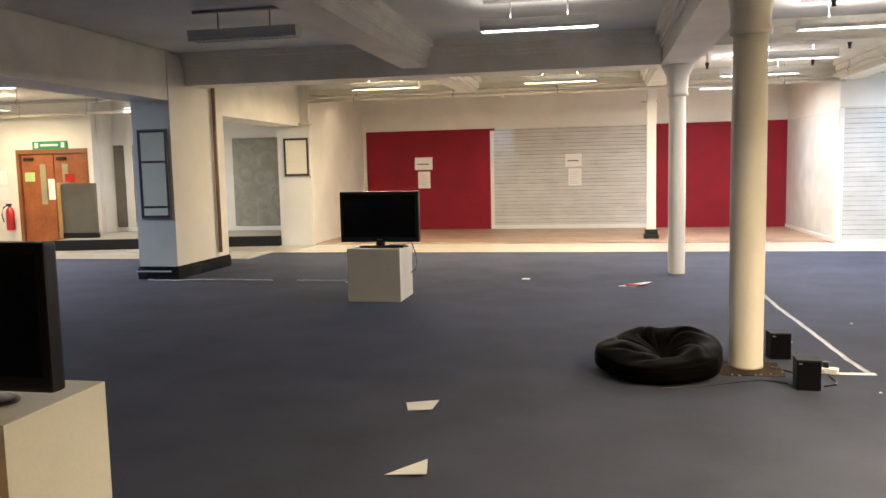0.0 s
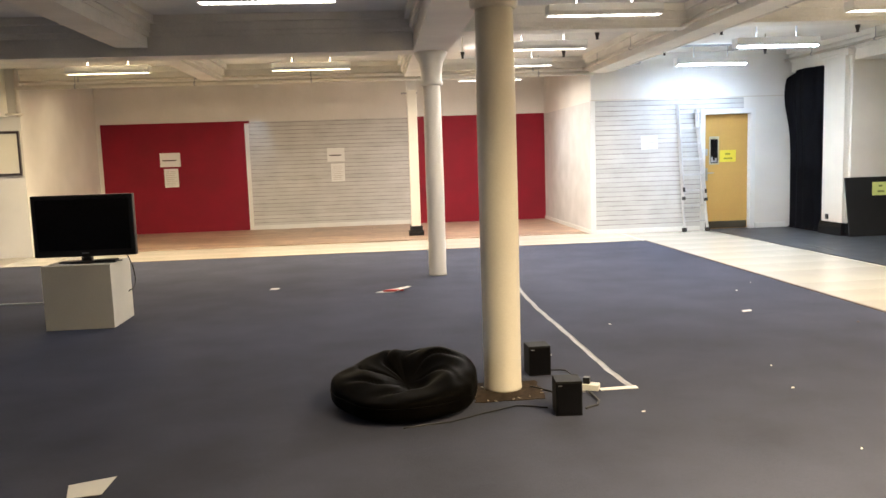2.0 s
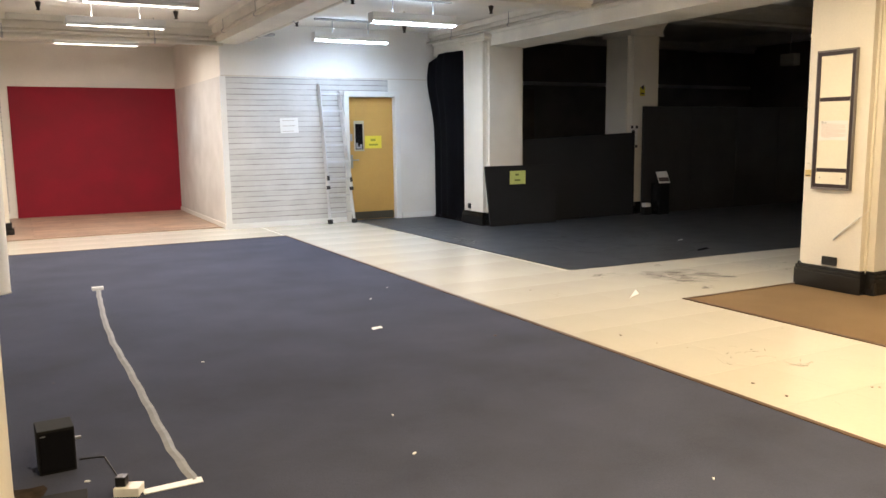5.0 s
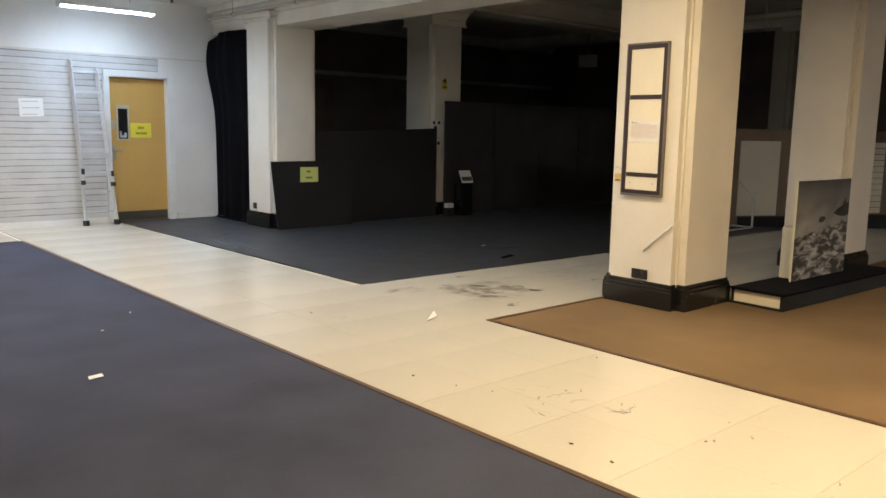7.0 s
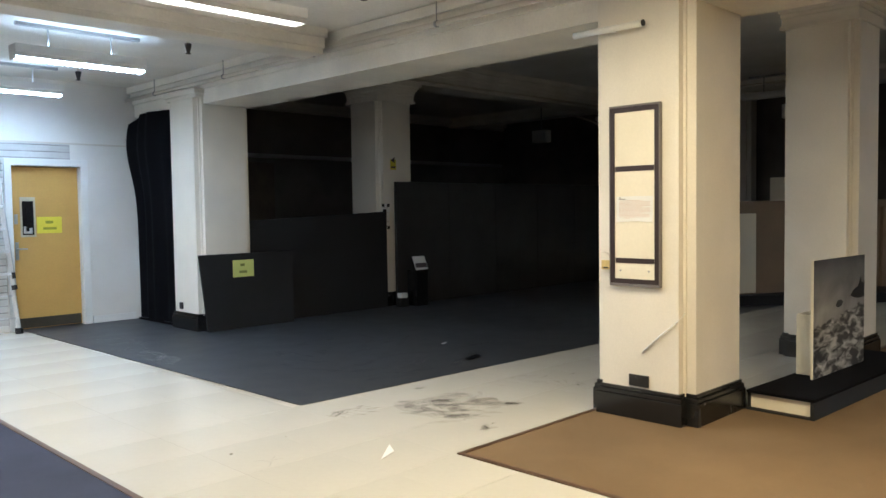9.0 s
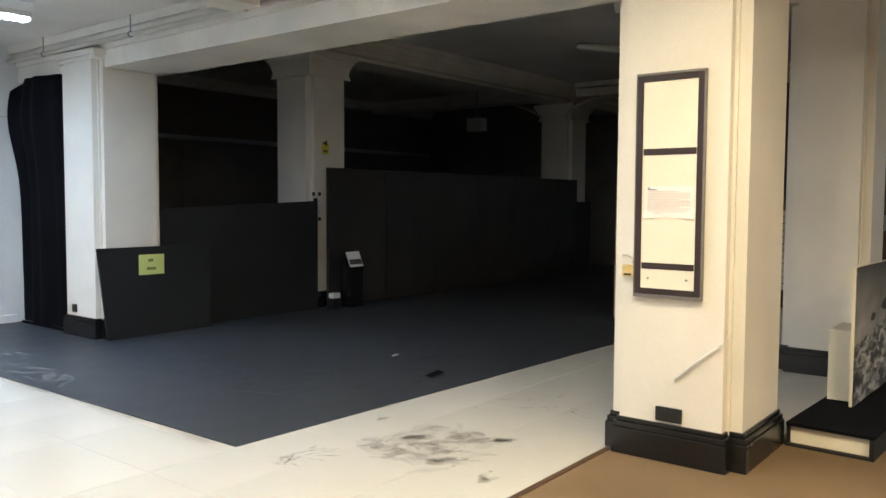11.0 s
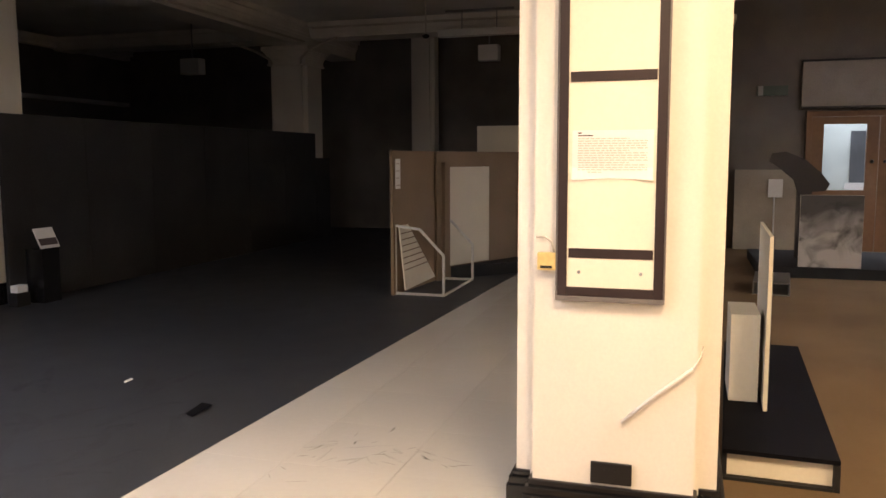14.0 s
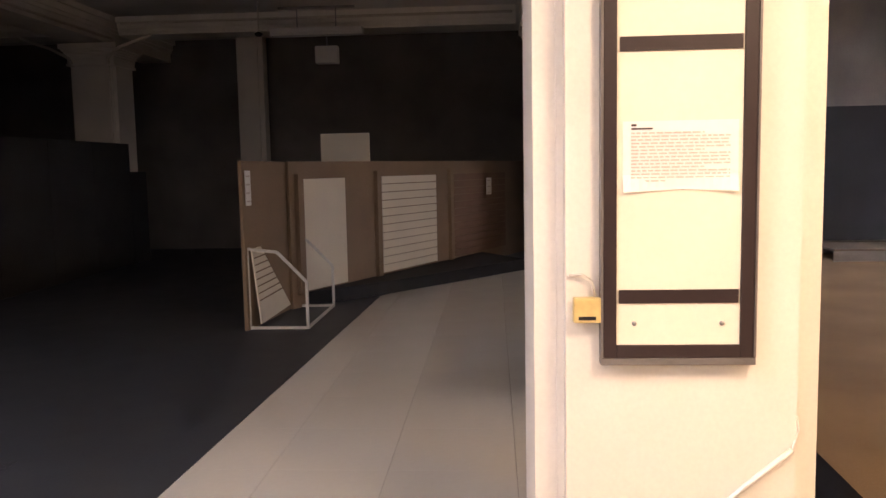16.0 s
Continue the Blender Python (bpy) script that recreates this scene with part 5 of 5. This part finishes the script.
part("frame", boxes((-0.05, 0.12, 0.90, 0.975, 0, 2.05), (-0.05, 0.12, -0.975, -0.90, 0, 2.05), (-0.051, 0.12, -0.90, 0.90, 1.97, 2.05)), M_DARKOAK, gd)
for s in (-1, 1):
    y0, y1 = (0.005, 0.895) if s > 0 else (-0.895, -0.005)
    lf = part("leaf", boxes((-0.02, 0.03, y0, y0 + 0.16, 0.01, 1.965), (-0.02, 0.03, y1 - 0.16, y1, 0.01, 1.965), (-0.02, 0.03, y0 + 0.16, y1 - 0.16, 1.86, 1.965), (-0.02, 0.03, y0 + 0.16, y1 - 0.16, 0.01, 0.22), (-0.02, 0.03, y0 + 0.16, y1 - 0.16, 0.76, 0.90)), M_DARKOAK, gd)
    gl = part("pane", boxes((0.0, 0.008, y0 + 0.1605, y1 - 0.1605, 0.2205, 0.7595), (0.0, 0.008, y0 + 0.1605, y1 - 0.1605, 0.9005, 1.8595)), M_GLASS, lf, "clear glass")
    gl.visible_shadow = False
    part("knob", lathe([(0.02, 0), (0.028, 0.02), (0.012, 0.04)], 14), M_PLASTICBLACK, lf).matrix_basis = pose(-0.02, 0.085 * s, 1.32, 0, -90, 0)
struct("wall_black_panel", boxes((17.93, 17.995, -4.9, 3.35, 0.20, 2.15)), M_BLACK, "black boarding on the end wall")
sh = thing("low_step", 17.45, -0.6, 0.003, "long low dark step with a grey riser below black boarding", "platform")
part("top", boxes((-0.47, 0.47, -4.2, 3.9, 0.14, 0.17), bev=0.004), M_DARKBROWN, sh)
part("riser", boxes((-0.46, -0.44, -4.2, 3.9, 0, 0.1395)), M_GREY, sh)
hd = thing("fascia_panel", 17.985, 4.6, 2.10, "large grey fascia panel over the doors", "panel")
part("panel", boxes((-0.08, 0, -1.4, 1.06, 0.02, 0.66), bev=0.004), mat("grey_fascia", (0.30, 0.27, 0.24), 0.6), hd)
part("trim", boxes((-0.09, 0, -1.41, 1.07, 0.66, 0.69), (-0.09, 0, -1.41, 1.07, -0.01, 0.019)), M_PLASTICBLACK, hd)
ll = bpy.data.lights.new("lobby_light", "AREA")
ll.shape, ll.size, ll.size_y, ll.energy, ll.color = "RECTANGLE", 1.0, 3.0, 130, (0.85, 0.95, 1.0)
new("lobby_light", ll).matrix_world = pose(19.1, 4.6, 3.0)
struct("wall_lobby", boxes((19.96, 19.995, -4.9, 6.9, 0, DARKZ - 0.01)), mat("pale_lobby_paint", (0.55, 0.62, 0.60), 0.6), "pale blue-green lobby wall")
struct("window_lobby", boxes((19.93, 19.955, 3.20, 4.63, 0.96, 1.82)), mat("slate_grey_glass", (0.09, 0.10, 0.11), 0.35), "dark grey glazed screen in the lobby")
struct("trim_lobby", boxes((19.90, 19.929, 3.98, 4.03, 0.83, 2.10), (19.88, 19.929, 3.20, 4.70, 0.84, 0.955), bev=0.003), M_FIXTURE, "white mullion and sill of the lobby screen")
es2 = thing("dim_exit_sign", 17.9, 6.06, 2.29, "unlit exit sign box on the end wall", "sign")
part("box", boxes((0, 0.10, -0.21, 0.21, 0, 0.14)), mat("dim_sign", (0.07, 0.10, 0.075), 0.5), es2)
part("pictogram", boxes((-0.004, -0.0005, 0.13, 0.20, 0.0, 0.14)), M_GREY, es2, "pale pictogram end")
for bx, by, bz in ((16.9, 15.22, 2.80),):
    hb = thing("hanging_box", bx, by, bz, "small pale square box hung in the unlit area", "loudspeaker")
    part("box", boxes((-0.1, 0.1, -0.18, 0.18, 0, 0.26), bev=0.01), M_FIXTURE, hb)
    part("rod", tube([(0, 0, 0.26), (0, 0, DARKZ - bz)], 0.012), M_GREY, hb)
sq = thing("hanging_speaker", 17.95, 10.36, 2.96, "small pale square box hung under the dark ceiling", "loudspeaker")
part("box", boxes((-0.1, 0.1, -0.165, 0.165, 0, 0.25), bev=0.01), M_FIXTURE, sq)
part("rod", tube([(0, 0, 0.25), (0, 0, 3.44 - 2.96)], 0.012), M_GREY, sq)

# ---- ceiling services ----


def fitting(x, y, z, length, rz, tint, label, ceil, group):
    f = thing("fluorescent_fitting", x, y, z, label, "ceiling light", rz=rz, group=group)
    h = length / 2
    part("body", boxes((-h, h, -0.09, 0.09, 0.03, 0.10), bev=0.006), M_FIXTURE, f)
    drop = 0.024 if tint is COOL else 0.0
    part("diffuser", boxes((-h + 0.02, h - 0.02, -0.062, 0.062, 0.002 - drop, 0.0295), bev=0.004), M_TUBE[id(tint)] if tint else M_OFFTUBE, f, "glowing tube diffuser" if tint else "unlit tube diffuser")
    bm = bmesh.new()
    for k in range(int(length / 0.05)):
        xx = -h + 0.03 + k * 0.05
        box(bm, xx, xx + 0.006, -0.066, 0.066, -0.006 - drop, 0.0015 - drop)
    for yy in (-0.075, 0.067):
        box(bm, -h, h, yy, yy + 0.008, -0.008, 0.0295)
    for xx in (-h, h - 0.012):
        box(bm, xx, xx + 0.012, -0.0665, 0.0665, -0.008 - drop, 0.0295)
    part("louvre", bm, M_FIXTURE, f, "white louvre")
    for xx in (-0.28, 0.28):
        part("hanger", tube([(xx, 0, 0.10), (xx, 0, ceil - z - 0.012)], 0.008, 6), M_GREY, f)
    part("rail", boxes((-0.55, 0.55, -0.025, 0.025, ceil - z - 0.03, ceil - z)), M_GREY, f, "grey ceiling rail")
    return f


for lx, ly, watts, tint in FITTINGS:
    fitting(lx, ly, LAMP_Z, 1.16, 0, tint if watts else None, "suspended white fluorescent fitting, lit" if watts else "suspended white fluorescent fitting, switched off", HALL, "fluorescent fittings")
# bodies for the added fill lamps, never in view
for lx, ly, watts, tint in HIGH_FILL:
    fitting(lx, ly, HIGH_Z, 1.16, 0, tint, "suspended white fluorescent fitting, lit", DARKZ, "fluorescent fittings")
fitting(17.45, 10.40, 3.30, 1.32, 90, None, "unlit batten fitting in the dark area", DARKZ, "unlit battens")
fitting(9.75, 10.2, 3.40, 1.2, 0, None, "unlit batten fitting in the dark area", DARKZ, "unlit battens")
fitting(12.3, 9.6, 3.40, 1.2, 0, None, "unlit batten fitting in the dark area", DARKZ, "unlit battens")

for k, (x, y) in enumerate([(3.48, 11.35), (3.47, 13.05), (4.98, 11.2), (4.98, 13.13), (6.72, 8.80), (6.72, 11.2), (6.54, 13.2), (2.0, 12.94), (2.5, 8.38), (-0.9, 12.4), (-3.9, 12.4), (4.98, 8.8)]):
    s = thing("sprinkler_head", x, y, HALL, "small dark pendent sprinkler head under the ceiling", "sprinkler", group="sprinkler heads")
    part("drop", tube([(0, 0, 0), (0, 0, -0.20)], 0.012), M_PIPE, s)
    part("head", lathe([(0.012, -0.29), (0.026, -0.285), (0.014, -0.275), (0.026, -0.23), (0.032, -0.20), (0.01, -0.195)], 12), M_SPRINK, s)


def pipe(points, r, label, material=M_PIPE):
    p = thing("ceiling_pipe", 0, 0, 0, label, "pipe")
    part("run", tube(points, r, 10), material, p)
    a, b = Vector(points[0]), Vector(points[-1])
    if abs(a.z - b.z) < 0.01 and (b - a).length > 2 and a.z < HALL - 0.05 and a.x < 8.5:
        n_br = int((b - a).length / 1.6)
        for k in range(n_br):
            c = a + (b - a) * ((k + 0.5) / n_br)
            part("clip", tube([c - (b - a).normalized() * 0.012, c + (b - a).normalized() * 0.012], r + 0.006, 10), M_GREY, p)
            part("hanger", tube([(c.x, c.y, c.z + r), (c.x, c.y, HALL - 0.001)], 0.005, 6), M_GREY, p)
    return p


pipe([(W1 + 0.01, 15.22, 2.76), (E1 + 0.05, 15.10, 2.76)], 0.035, "cream painted pipe below the ceiling over the recess")
pipe([(W1 + 0.01, 15.38, 2.87), (E1, 15.36, 2.87)], 0.02, "thin cream conduit over the recess")
pipe([(4.80, -4.9, 2.80), (4.80, 15.13, 2.80)], 0.03, "cream painted pipe along the beam")
pipe([(4.31, -4.9, 2.84), (4.31, 15.13, 2.84)], 0.022, "cream painted conduit along the beam")
pipe([(7.88, -4.9, 2.90), (7.88, 15.13, 2.90)], 0.022, "cream conduit along the pillar beam")
pipe([(-13.9, 13.4, 2.78), (-5.82, 13.4, 2.78)], 0.035, "cream painted pipe over the exit passage")
pipe([(-13.9, 15.6, 2.72), (-5.82, 15.2, 2.72)], 0.03, "cream painted pipe over the alcove")
pipe([(-5.17, 11.66, 0.25), (-5.17, 11.66, 2.95)], 0.028, "brownish painted pipe up the side of the pillar", mat("brown_pipe", (0.36, 0.24, 0.16), 0.5))
pipe([(-5.02, 15.24, 2.30), (-5.02, 15.24, 3.06)], 0.035, "vertical cream pipe at the corner of the recess")
pipe([(-5.35, 15.24, 2.35), (-5.35, 15.24, 3.06)], 0.03, "vertical cream pipe at the corner of the recess")
pipe([(-5.40, 15.22, 2.34), (-4.95, 15.22, 2.34)], 0.02, "short cream joining pipe at the corner")
pipe([(1.75, 9.0, 3.062), (4.2, 9.0, 3.062)], 0.016, "thin conduit across the ceiling")
pipe([(4.85, 8.6, 3.062), (7.7, 8.6, 3.062)], 0.016, "thin conduit across the ceiling")
for ex, ey in ((4.95, 14.6), (-0.2, 15.9)):
    e = thing("emergency_light", ex, ey, 2.83 if ex > 0 else 2.80, "flat oval emergency light under the ceiling", "emergency light")
    o = lathe([(0.10, 0), (0.12, 0.02), (0.12, 0.04), (0.06, 0.06)], 20)
    bmesh.ops.scale(o, vec=(1.5, 0.7, 1), verts=o.verts)
    part("housing", o, M_GREY, e)
    part("stem", tube([(0, 0, 0.06), (0, 0, 0.245)], 0.01), M_GREY, e)
# the third can houses the added west fill, not a known fitting
for (a, b, c), tgt in (((-1.62, 18.25, 2.91), (-1.86, 18.9, 1.75)), ((3.55, 17.2, 2.96), (4.43, 17.25, 1.5)), ((-4.2, 16.3, 2.91), (-5.05, 16.9, 1.4))):
    s = thing("spotlight", a, b, c, "small white ceiling spotlight", "spotlight", group="spotlights")
    part("stem", tube([(0, 0, 0.08), (0, 0, HALL - c)], 0.012), M_FIXTURE, s)
    can = part("can", lathe([(0.045, 0.02), (0.05, 0.06), (0.05, 0.13), (0.02, 0.15)], 16), M_FIXTURE, s)
    can.matrix_basis = Matrix.Translation((0, 0, 0.03)) @ (Vector((a, b, c)) - Vector(tgt)).to_track_quat("Z", "Y").to_matrix().to_4x4()


for pts in ([(17.70, 13.62, 3.02), (17.66, 13.60, 3.10), (17.62, 13.40, 3.24), (17.60, 12.9, 3.40)], [(17.70, 14.18, 3.02), (17.66, 14.20, 3.10), (17.62, 14.45, 3.24), (17.60, 14.9, 3.40)]):
    pipe(pts, 0.022, "bent painted conduit at the head of the far pillar")
pipe([(17.72, 7.6, 3.60), (17.72, 13.4, 3.60)], 0.02, "thin painted conduit along the far beam")
pipe([(8.7, 13.50, 3.36), (17.6, 13.50, 3.36)], 0.018, "thin painted conduit along the north beam")
ov = thing("bulkhead_light", 14.75, 11.35, 3.60, "unlit long oval bulkhead light under the dark ceiling", "ceiling light", rz=-24)
o = lathe([(0.10, 0), (0.13, 0.02), (0.14, 0.05), (0.13, 0.098)], 24)
bmesh.ops.scale(o, vec=(3.6, 1.1, 1), verts=o.verts)
part("housing", o, M_FIXTURE, ov)
dt = thing("smoke_detector", 16.6, 11.0, 3.16, "small dark smoke detector on a drop rod", "detector")
part("head", lathe([(0.03, 0), (0.05, 0.015), (0.055, 0.04), (0.02, 0.06)], 16), M_SPRINK, dt)
part("rod", tube([(0, 0, 0.06), (0, 0, DARKZ - 3.161)], 0.01), M_PIPE, dt)


# ---- floor marks and tiles ----
def smear_mat(name, col, alpha):
    """Thin streaky dirt that lets the floor show through."""
    m = mat(name, col, 0.7, var=0.15, big=9, fine=60, bump=0.0)
    n, l = m.node_tree.nodes, m.node_tree.links
    tc, nz, mr = n.new("ShaderNodeTexCoord"), n.new("ShaderNodeTexNoise"), n.new("ShaderNodeMapRange")
    nz.inputs["Scale"].default_value, nz.inputs["Detail"].default_value = 8, 7
    mr.inputs[1].default_value, mr.inputs[2].default_value, mr.inputs[3].default_value, mr.inputs[4].default_value = 0.36, 0.60, 0.25 * alpha, alpha
    l.new(tc.outputs["Object"], nz.inputs["Vector"])
    l.new(nz.outputs[0], mr.inputs[0])
    l.new(mr.outputs[0], n["Principled BSDF"].inputs["Alpha"])
    return m


M_SMEAR = smear_mat("grey_smear", (0.25, 0.22, 0.19), 0.17)
M_SPECK = smear_mat("dark_speck", (0.11, 0.095, 0.08), 0.5)


def strokes(bm, rnd, count, spread, length, width, swirl, lean):
    """Tapered wiping strokes, laid over one another, round the origin."""
    for k in range(count):
        ring, way = rnd.uniform(0, 1) ** 0.5, rnd.uniform(0, 2 * math.pi)
        px, py = spread[0] * ring * math.cos(way), spread[1] * ring * math.sin(way)
        if swirl > 1.9:  # wiped squarely, edge to edge
            px, py = spread[0] * rnd.uniform(-0.85, 0.85), spread[1] * rnd.uniform(-0.85, 0.85)
        a = lean + rnd.uniform(-0.5, 0.5) + (math.atan2(py, px) * 0.35 if swirl else 0)
        turn, ln, wd = rnd.uniform(-swirl, swirl), length * rnd.uniform(0.4, 1.2), width * rnd.uniform(0.3, 1.2)
        px, py, last = px - math.cos(a) * ln / 2, py - math.sin(a) * ln / 2, None
        for i in range(11):
            f = i / 10
            w = wd * (math.sin(math.pi * (0.04 + 0.92 * f)) ** 0.6) * (1 + 0.3 * rnd.uniform(-1, 1))
            n1 = (-math.sin(a), math.cos(a))
            z = 0.0002 + 0.00006 * k
            pair = (bm.verts.new((px + n1[0] * w / 2, py + n1[1] * w / 2, z)), bm.verts.new((px - n1[0] * w / 2, py - n1[1] * w / 2, z)))
            if last:
                bm.faces.new((last[0], last[1], pair[1], pair[0]))
            last = pair
            px, py = px + math.cos(a) * ln / 10, py + math.sin(a) * ln / 10
            a += turn / 10
    return bm


def floor_marks(x, y, rz, label, seed, smears=None, specks=None, dirt=None):
    s = thing("floor_stain", x, y, 0.0045, label, "stain", rz=rz)
    rnd = random.Random(seed)
    if smears:
        tagged(part("smear", strokes(bmesh.new(), rnd, *smears), dirt or M_SMEAR, s), "wiped smear", kind="stuff")
    if specks:
        tagged(part("speck", strokes(bmesh.new(), rnd, *specks), M_SPECK, s), "small dark specks", kind="stuff")


floor_marks(7.35, 8.63, 0, "smeared grey dirt stain wiped across the cream floor", 3, (52, (0.36, 0.34), 0.26, 0.12, 2.0, -0.7))
floor_marks(7.20, 8.52, 0, "second wiped patch of the grey stain", 13, (26, (0.30, 0.26), 0.22, 0.05, 2.8, 0.6))
floor_marks(7.63, 8.35, 0, "dark corner of the wiped stain on the cream floor", 5, (18, (0.05, 0.035), 0.13, 0.03, 0.6, -0.4))
floor_marks(6.74, 9.00, 0, "grey streaks trailing off the wiped stain", 6, (22, (0.20, 0.11), 0.16, 0.03, 0.8, -0.6), (12, (0.22, 0.12), 0.05, 0.012, 0.8, -0.6))
floor_marks(7.53, 9.19, 0, "short grey dash on the cream floor", 14, (8, (0.05, 0.02), 0.13, 0.025, 0.4, -0.3), (3, (0.05, 0.02), 0.06, 0.012, 0.4, -0.3))
floor_marks(8.42, 8.58, 0, "scattered dark scuffs along the cream floor", 15, (14, (0.12, 0.42), 0.16, 0.022, 0.6, -1.3), (18, (0.16, 0.46), 0.09, 0.007, 0.5, -1.3))
floor_marks(7.06, 8.06, 20, "small brownish smear on the cream floor", 7, (10, (0.07, 0.05), 0.12, 0.05, 1.5, 0.0), (4, (0.10, 0.06), 0.03, 0.012, 1.0, 0.0))
floor_marks(8.35, 8.75, -20, "scattered dark scuffs on the cream floor", 8, None, (10, (0.55, 0.28), 0.09, 0.010, 0.6, 0.0))
floor_marks(5.55, 6.35, 40, "looping dark scuffs on the cream floor", 9, (6, (0.25, 0.16), 0.16, 0.02, 2.5, 0.0), (9, (0.30, 0.20), 0.06, 0.012, 2.0, 0.0))
floor_marks(5.73, 6.04, 0, "brown scuff mark on the cream floor", 10, (5, (0.08, 0.04), 0.14, 0.025, 0.6, 0.6), (5, (0.10, 0.05), 0.06, 0.012, 1.0, 0.6))
floor_marks(5.75, 8.52, 30, "thin looping pencil mark on the cream floor", 11, None, (3, (0.04, 0.02), 0.20, 0.005, 3.0, 0.0))
floor_marks(5.6, 5.2, 10, "a few dark scuffs on the cream floor", 12, None, (7, (0.40, 0.45), 0.07, 0.010, 1.0, 0.3))
M_CHALK = smear_mat("pale_dust", (0.40, 0.40, 0.40), 0.22)
floor_marks(6.78, 12.30, 0, "pale dusty scuffs on the black floor", 21, (30, (0.12, 0.62), 0.34, 0.06, 0.8, 1.75), None, M_CHALK)
floor_marks(6.95, 13.30, 0, "faint pale scuffs on the black floor", 22, (16, (0.20, 0.55), 0.30, 0.05, 0.8, 1.7), None, M_CHALK)
floor_marks(8.30, 10.60, 0, "worn grey scuffs on the black floor", 23, (40, (1.1, 1.1), 0.40, 0.10, 1.4, 0.4), None, smear_mat("worn_grey", (0.11, 0.115, 0.125), 0.16))

n = M_CREAMTILE.node_tree.nodes
oi, mv = n.new("ShaderNodeObjectInfo"), n.new("ShaderNodeMapRange")
mv.inputs[3].default_value, mv.inputs[4].default_value = 0.992, 1.006
M_CREAMTILE.node_tree.links.new(oi.outputs["Random"], mv.inputs[0])
tm = n.new("ShaderNodeMix")
tm.data_type, tm.blend_type = "RGBA", "MULTIPLY"
tm.inputs[0].default_value = 1.0
pb = n["Principled BSDF"]
M_CREAMTILE.node_tree.links.new(pb.inputs["Base Color"].links[0].from_socket, tm.inputs[6])
M_CREAMTILE.node_tree.links.new(mv.outputs[0], tm.inputs[7])
M_CREAMTILE.node_tree.links.new(tm.outputs[2], pb.inputs["Base Color"])
TILE_MESHES = {}


def tile(x0, x1, y0, y1):
    key = (round(x1 - x0, 3), round(y1 - y0, 3))
    if key not in TILE_MESHES:
        w, d = key
        bm = bmesh.new()
        lo = [bm.verts.new((sx * w / 2, sy * d / 2, -0.0055)) for sx, sy in ((-1, -1), (1, -1), (1, 1), (-1, 1))]
        hi = [bm.verts.new((sx * (w / 2 - 0.0004), sy * (d / 2 - 0.0011), 0.0)) for sx, sy in ((-1, -1), (1, -1), (1, 1), (-1, 1))]
        bm.faces.new(hi)
        for i in range(4):
            bm.faces.new((lo[i], lo[(i + 1) % 4], hi[(i + 1) % 4], hi[i]))
        me = bpy.data.meshes.new("tile")
        bm.to_mesh(me)
        bm.free()
        me.materials.append(M_CREAMTILE)
        TILE_MESHES[key] = me
    o = new("tile", TILE_MESHES[key])
    o.location = ((x0 + x1) / 2, (y0 + y1) / 2, 0)
    o.parent = floor


def tiled(xs, ys):
    for a, b in zip(xs, xs[1:]):
        for c, d in zip(ys, ys[1:]):
            tile(a + 0.0002, b - 0.0002, c + 0.0002, d - 0.0002)


yj = [-4.455 + 0.59 * k for k in range(40)]
strip = [4.966, 5.51, 6.05, 6.524]
tiled(strip, [y for y in yj if y < 7.5] + [7.816])
tiled([4.966, 5.51, 6.05, 6.515], [7.816, 8.40, 8.95, 9.44] + [y for y in yj if 9.8 < y < 14.0] + [14.55, 15.14])
tiled([6.515] + [7.05 + 0.59 * k for k in range(17)], [7.816, 8.40, 8.95, 9.45])
tiled([8.052] + [8.65 + 0.59 * k for k in range(15)], [7.096, 7.46, 7.814])
tiled([-5.0 + 0.59 * k for k in range(17)] + [4.93], [13.886, 14.45, 15.0, 15.415])
tiled([-13.9 + 0.6 * k for k in range(15)], [12.952, 13.55, 14.15])
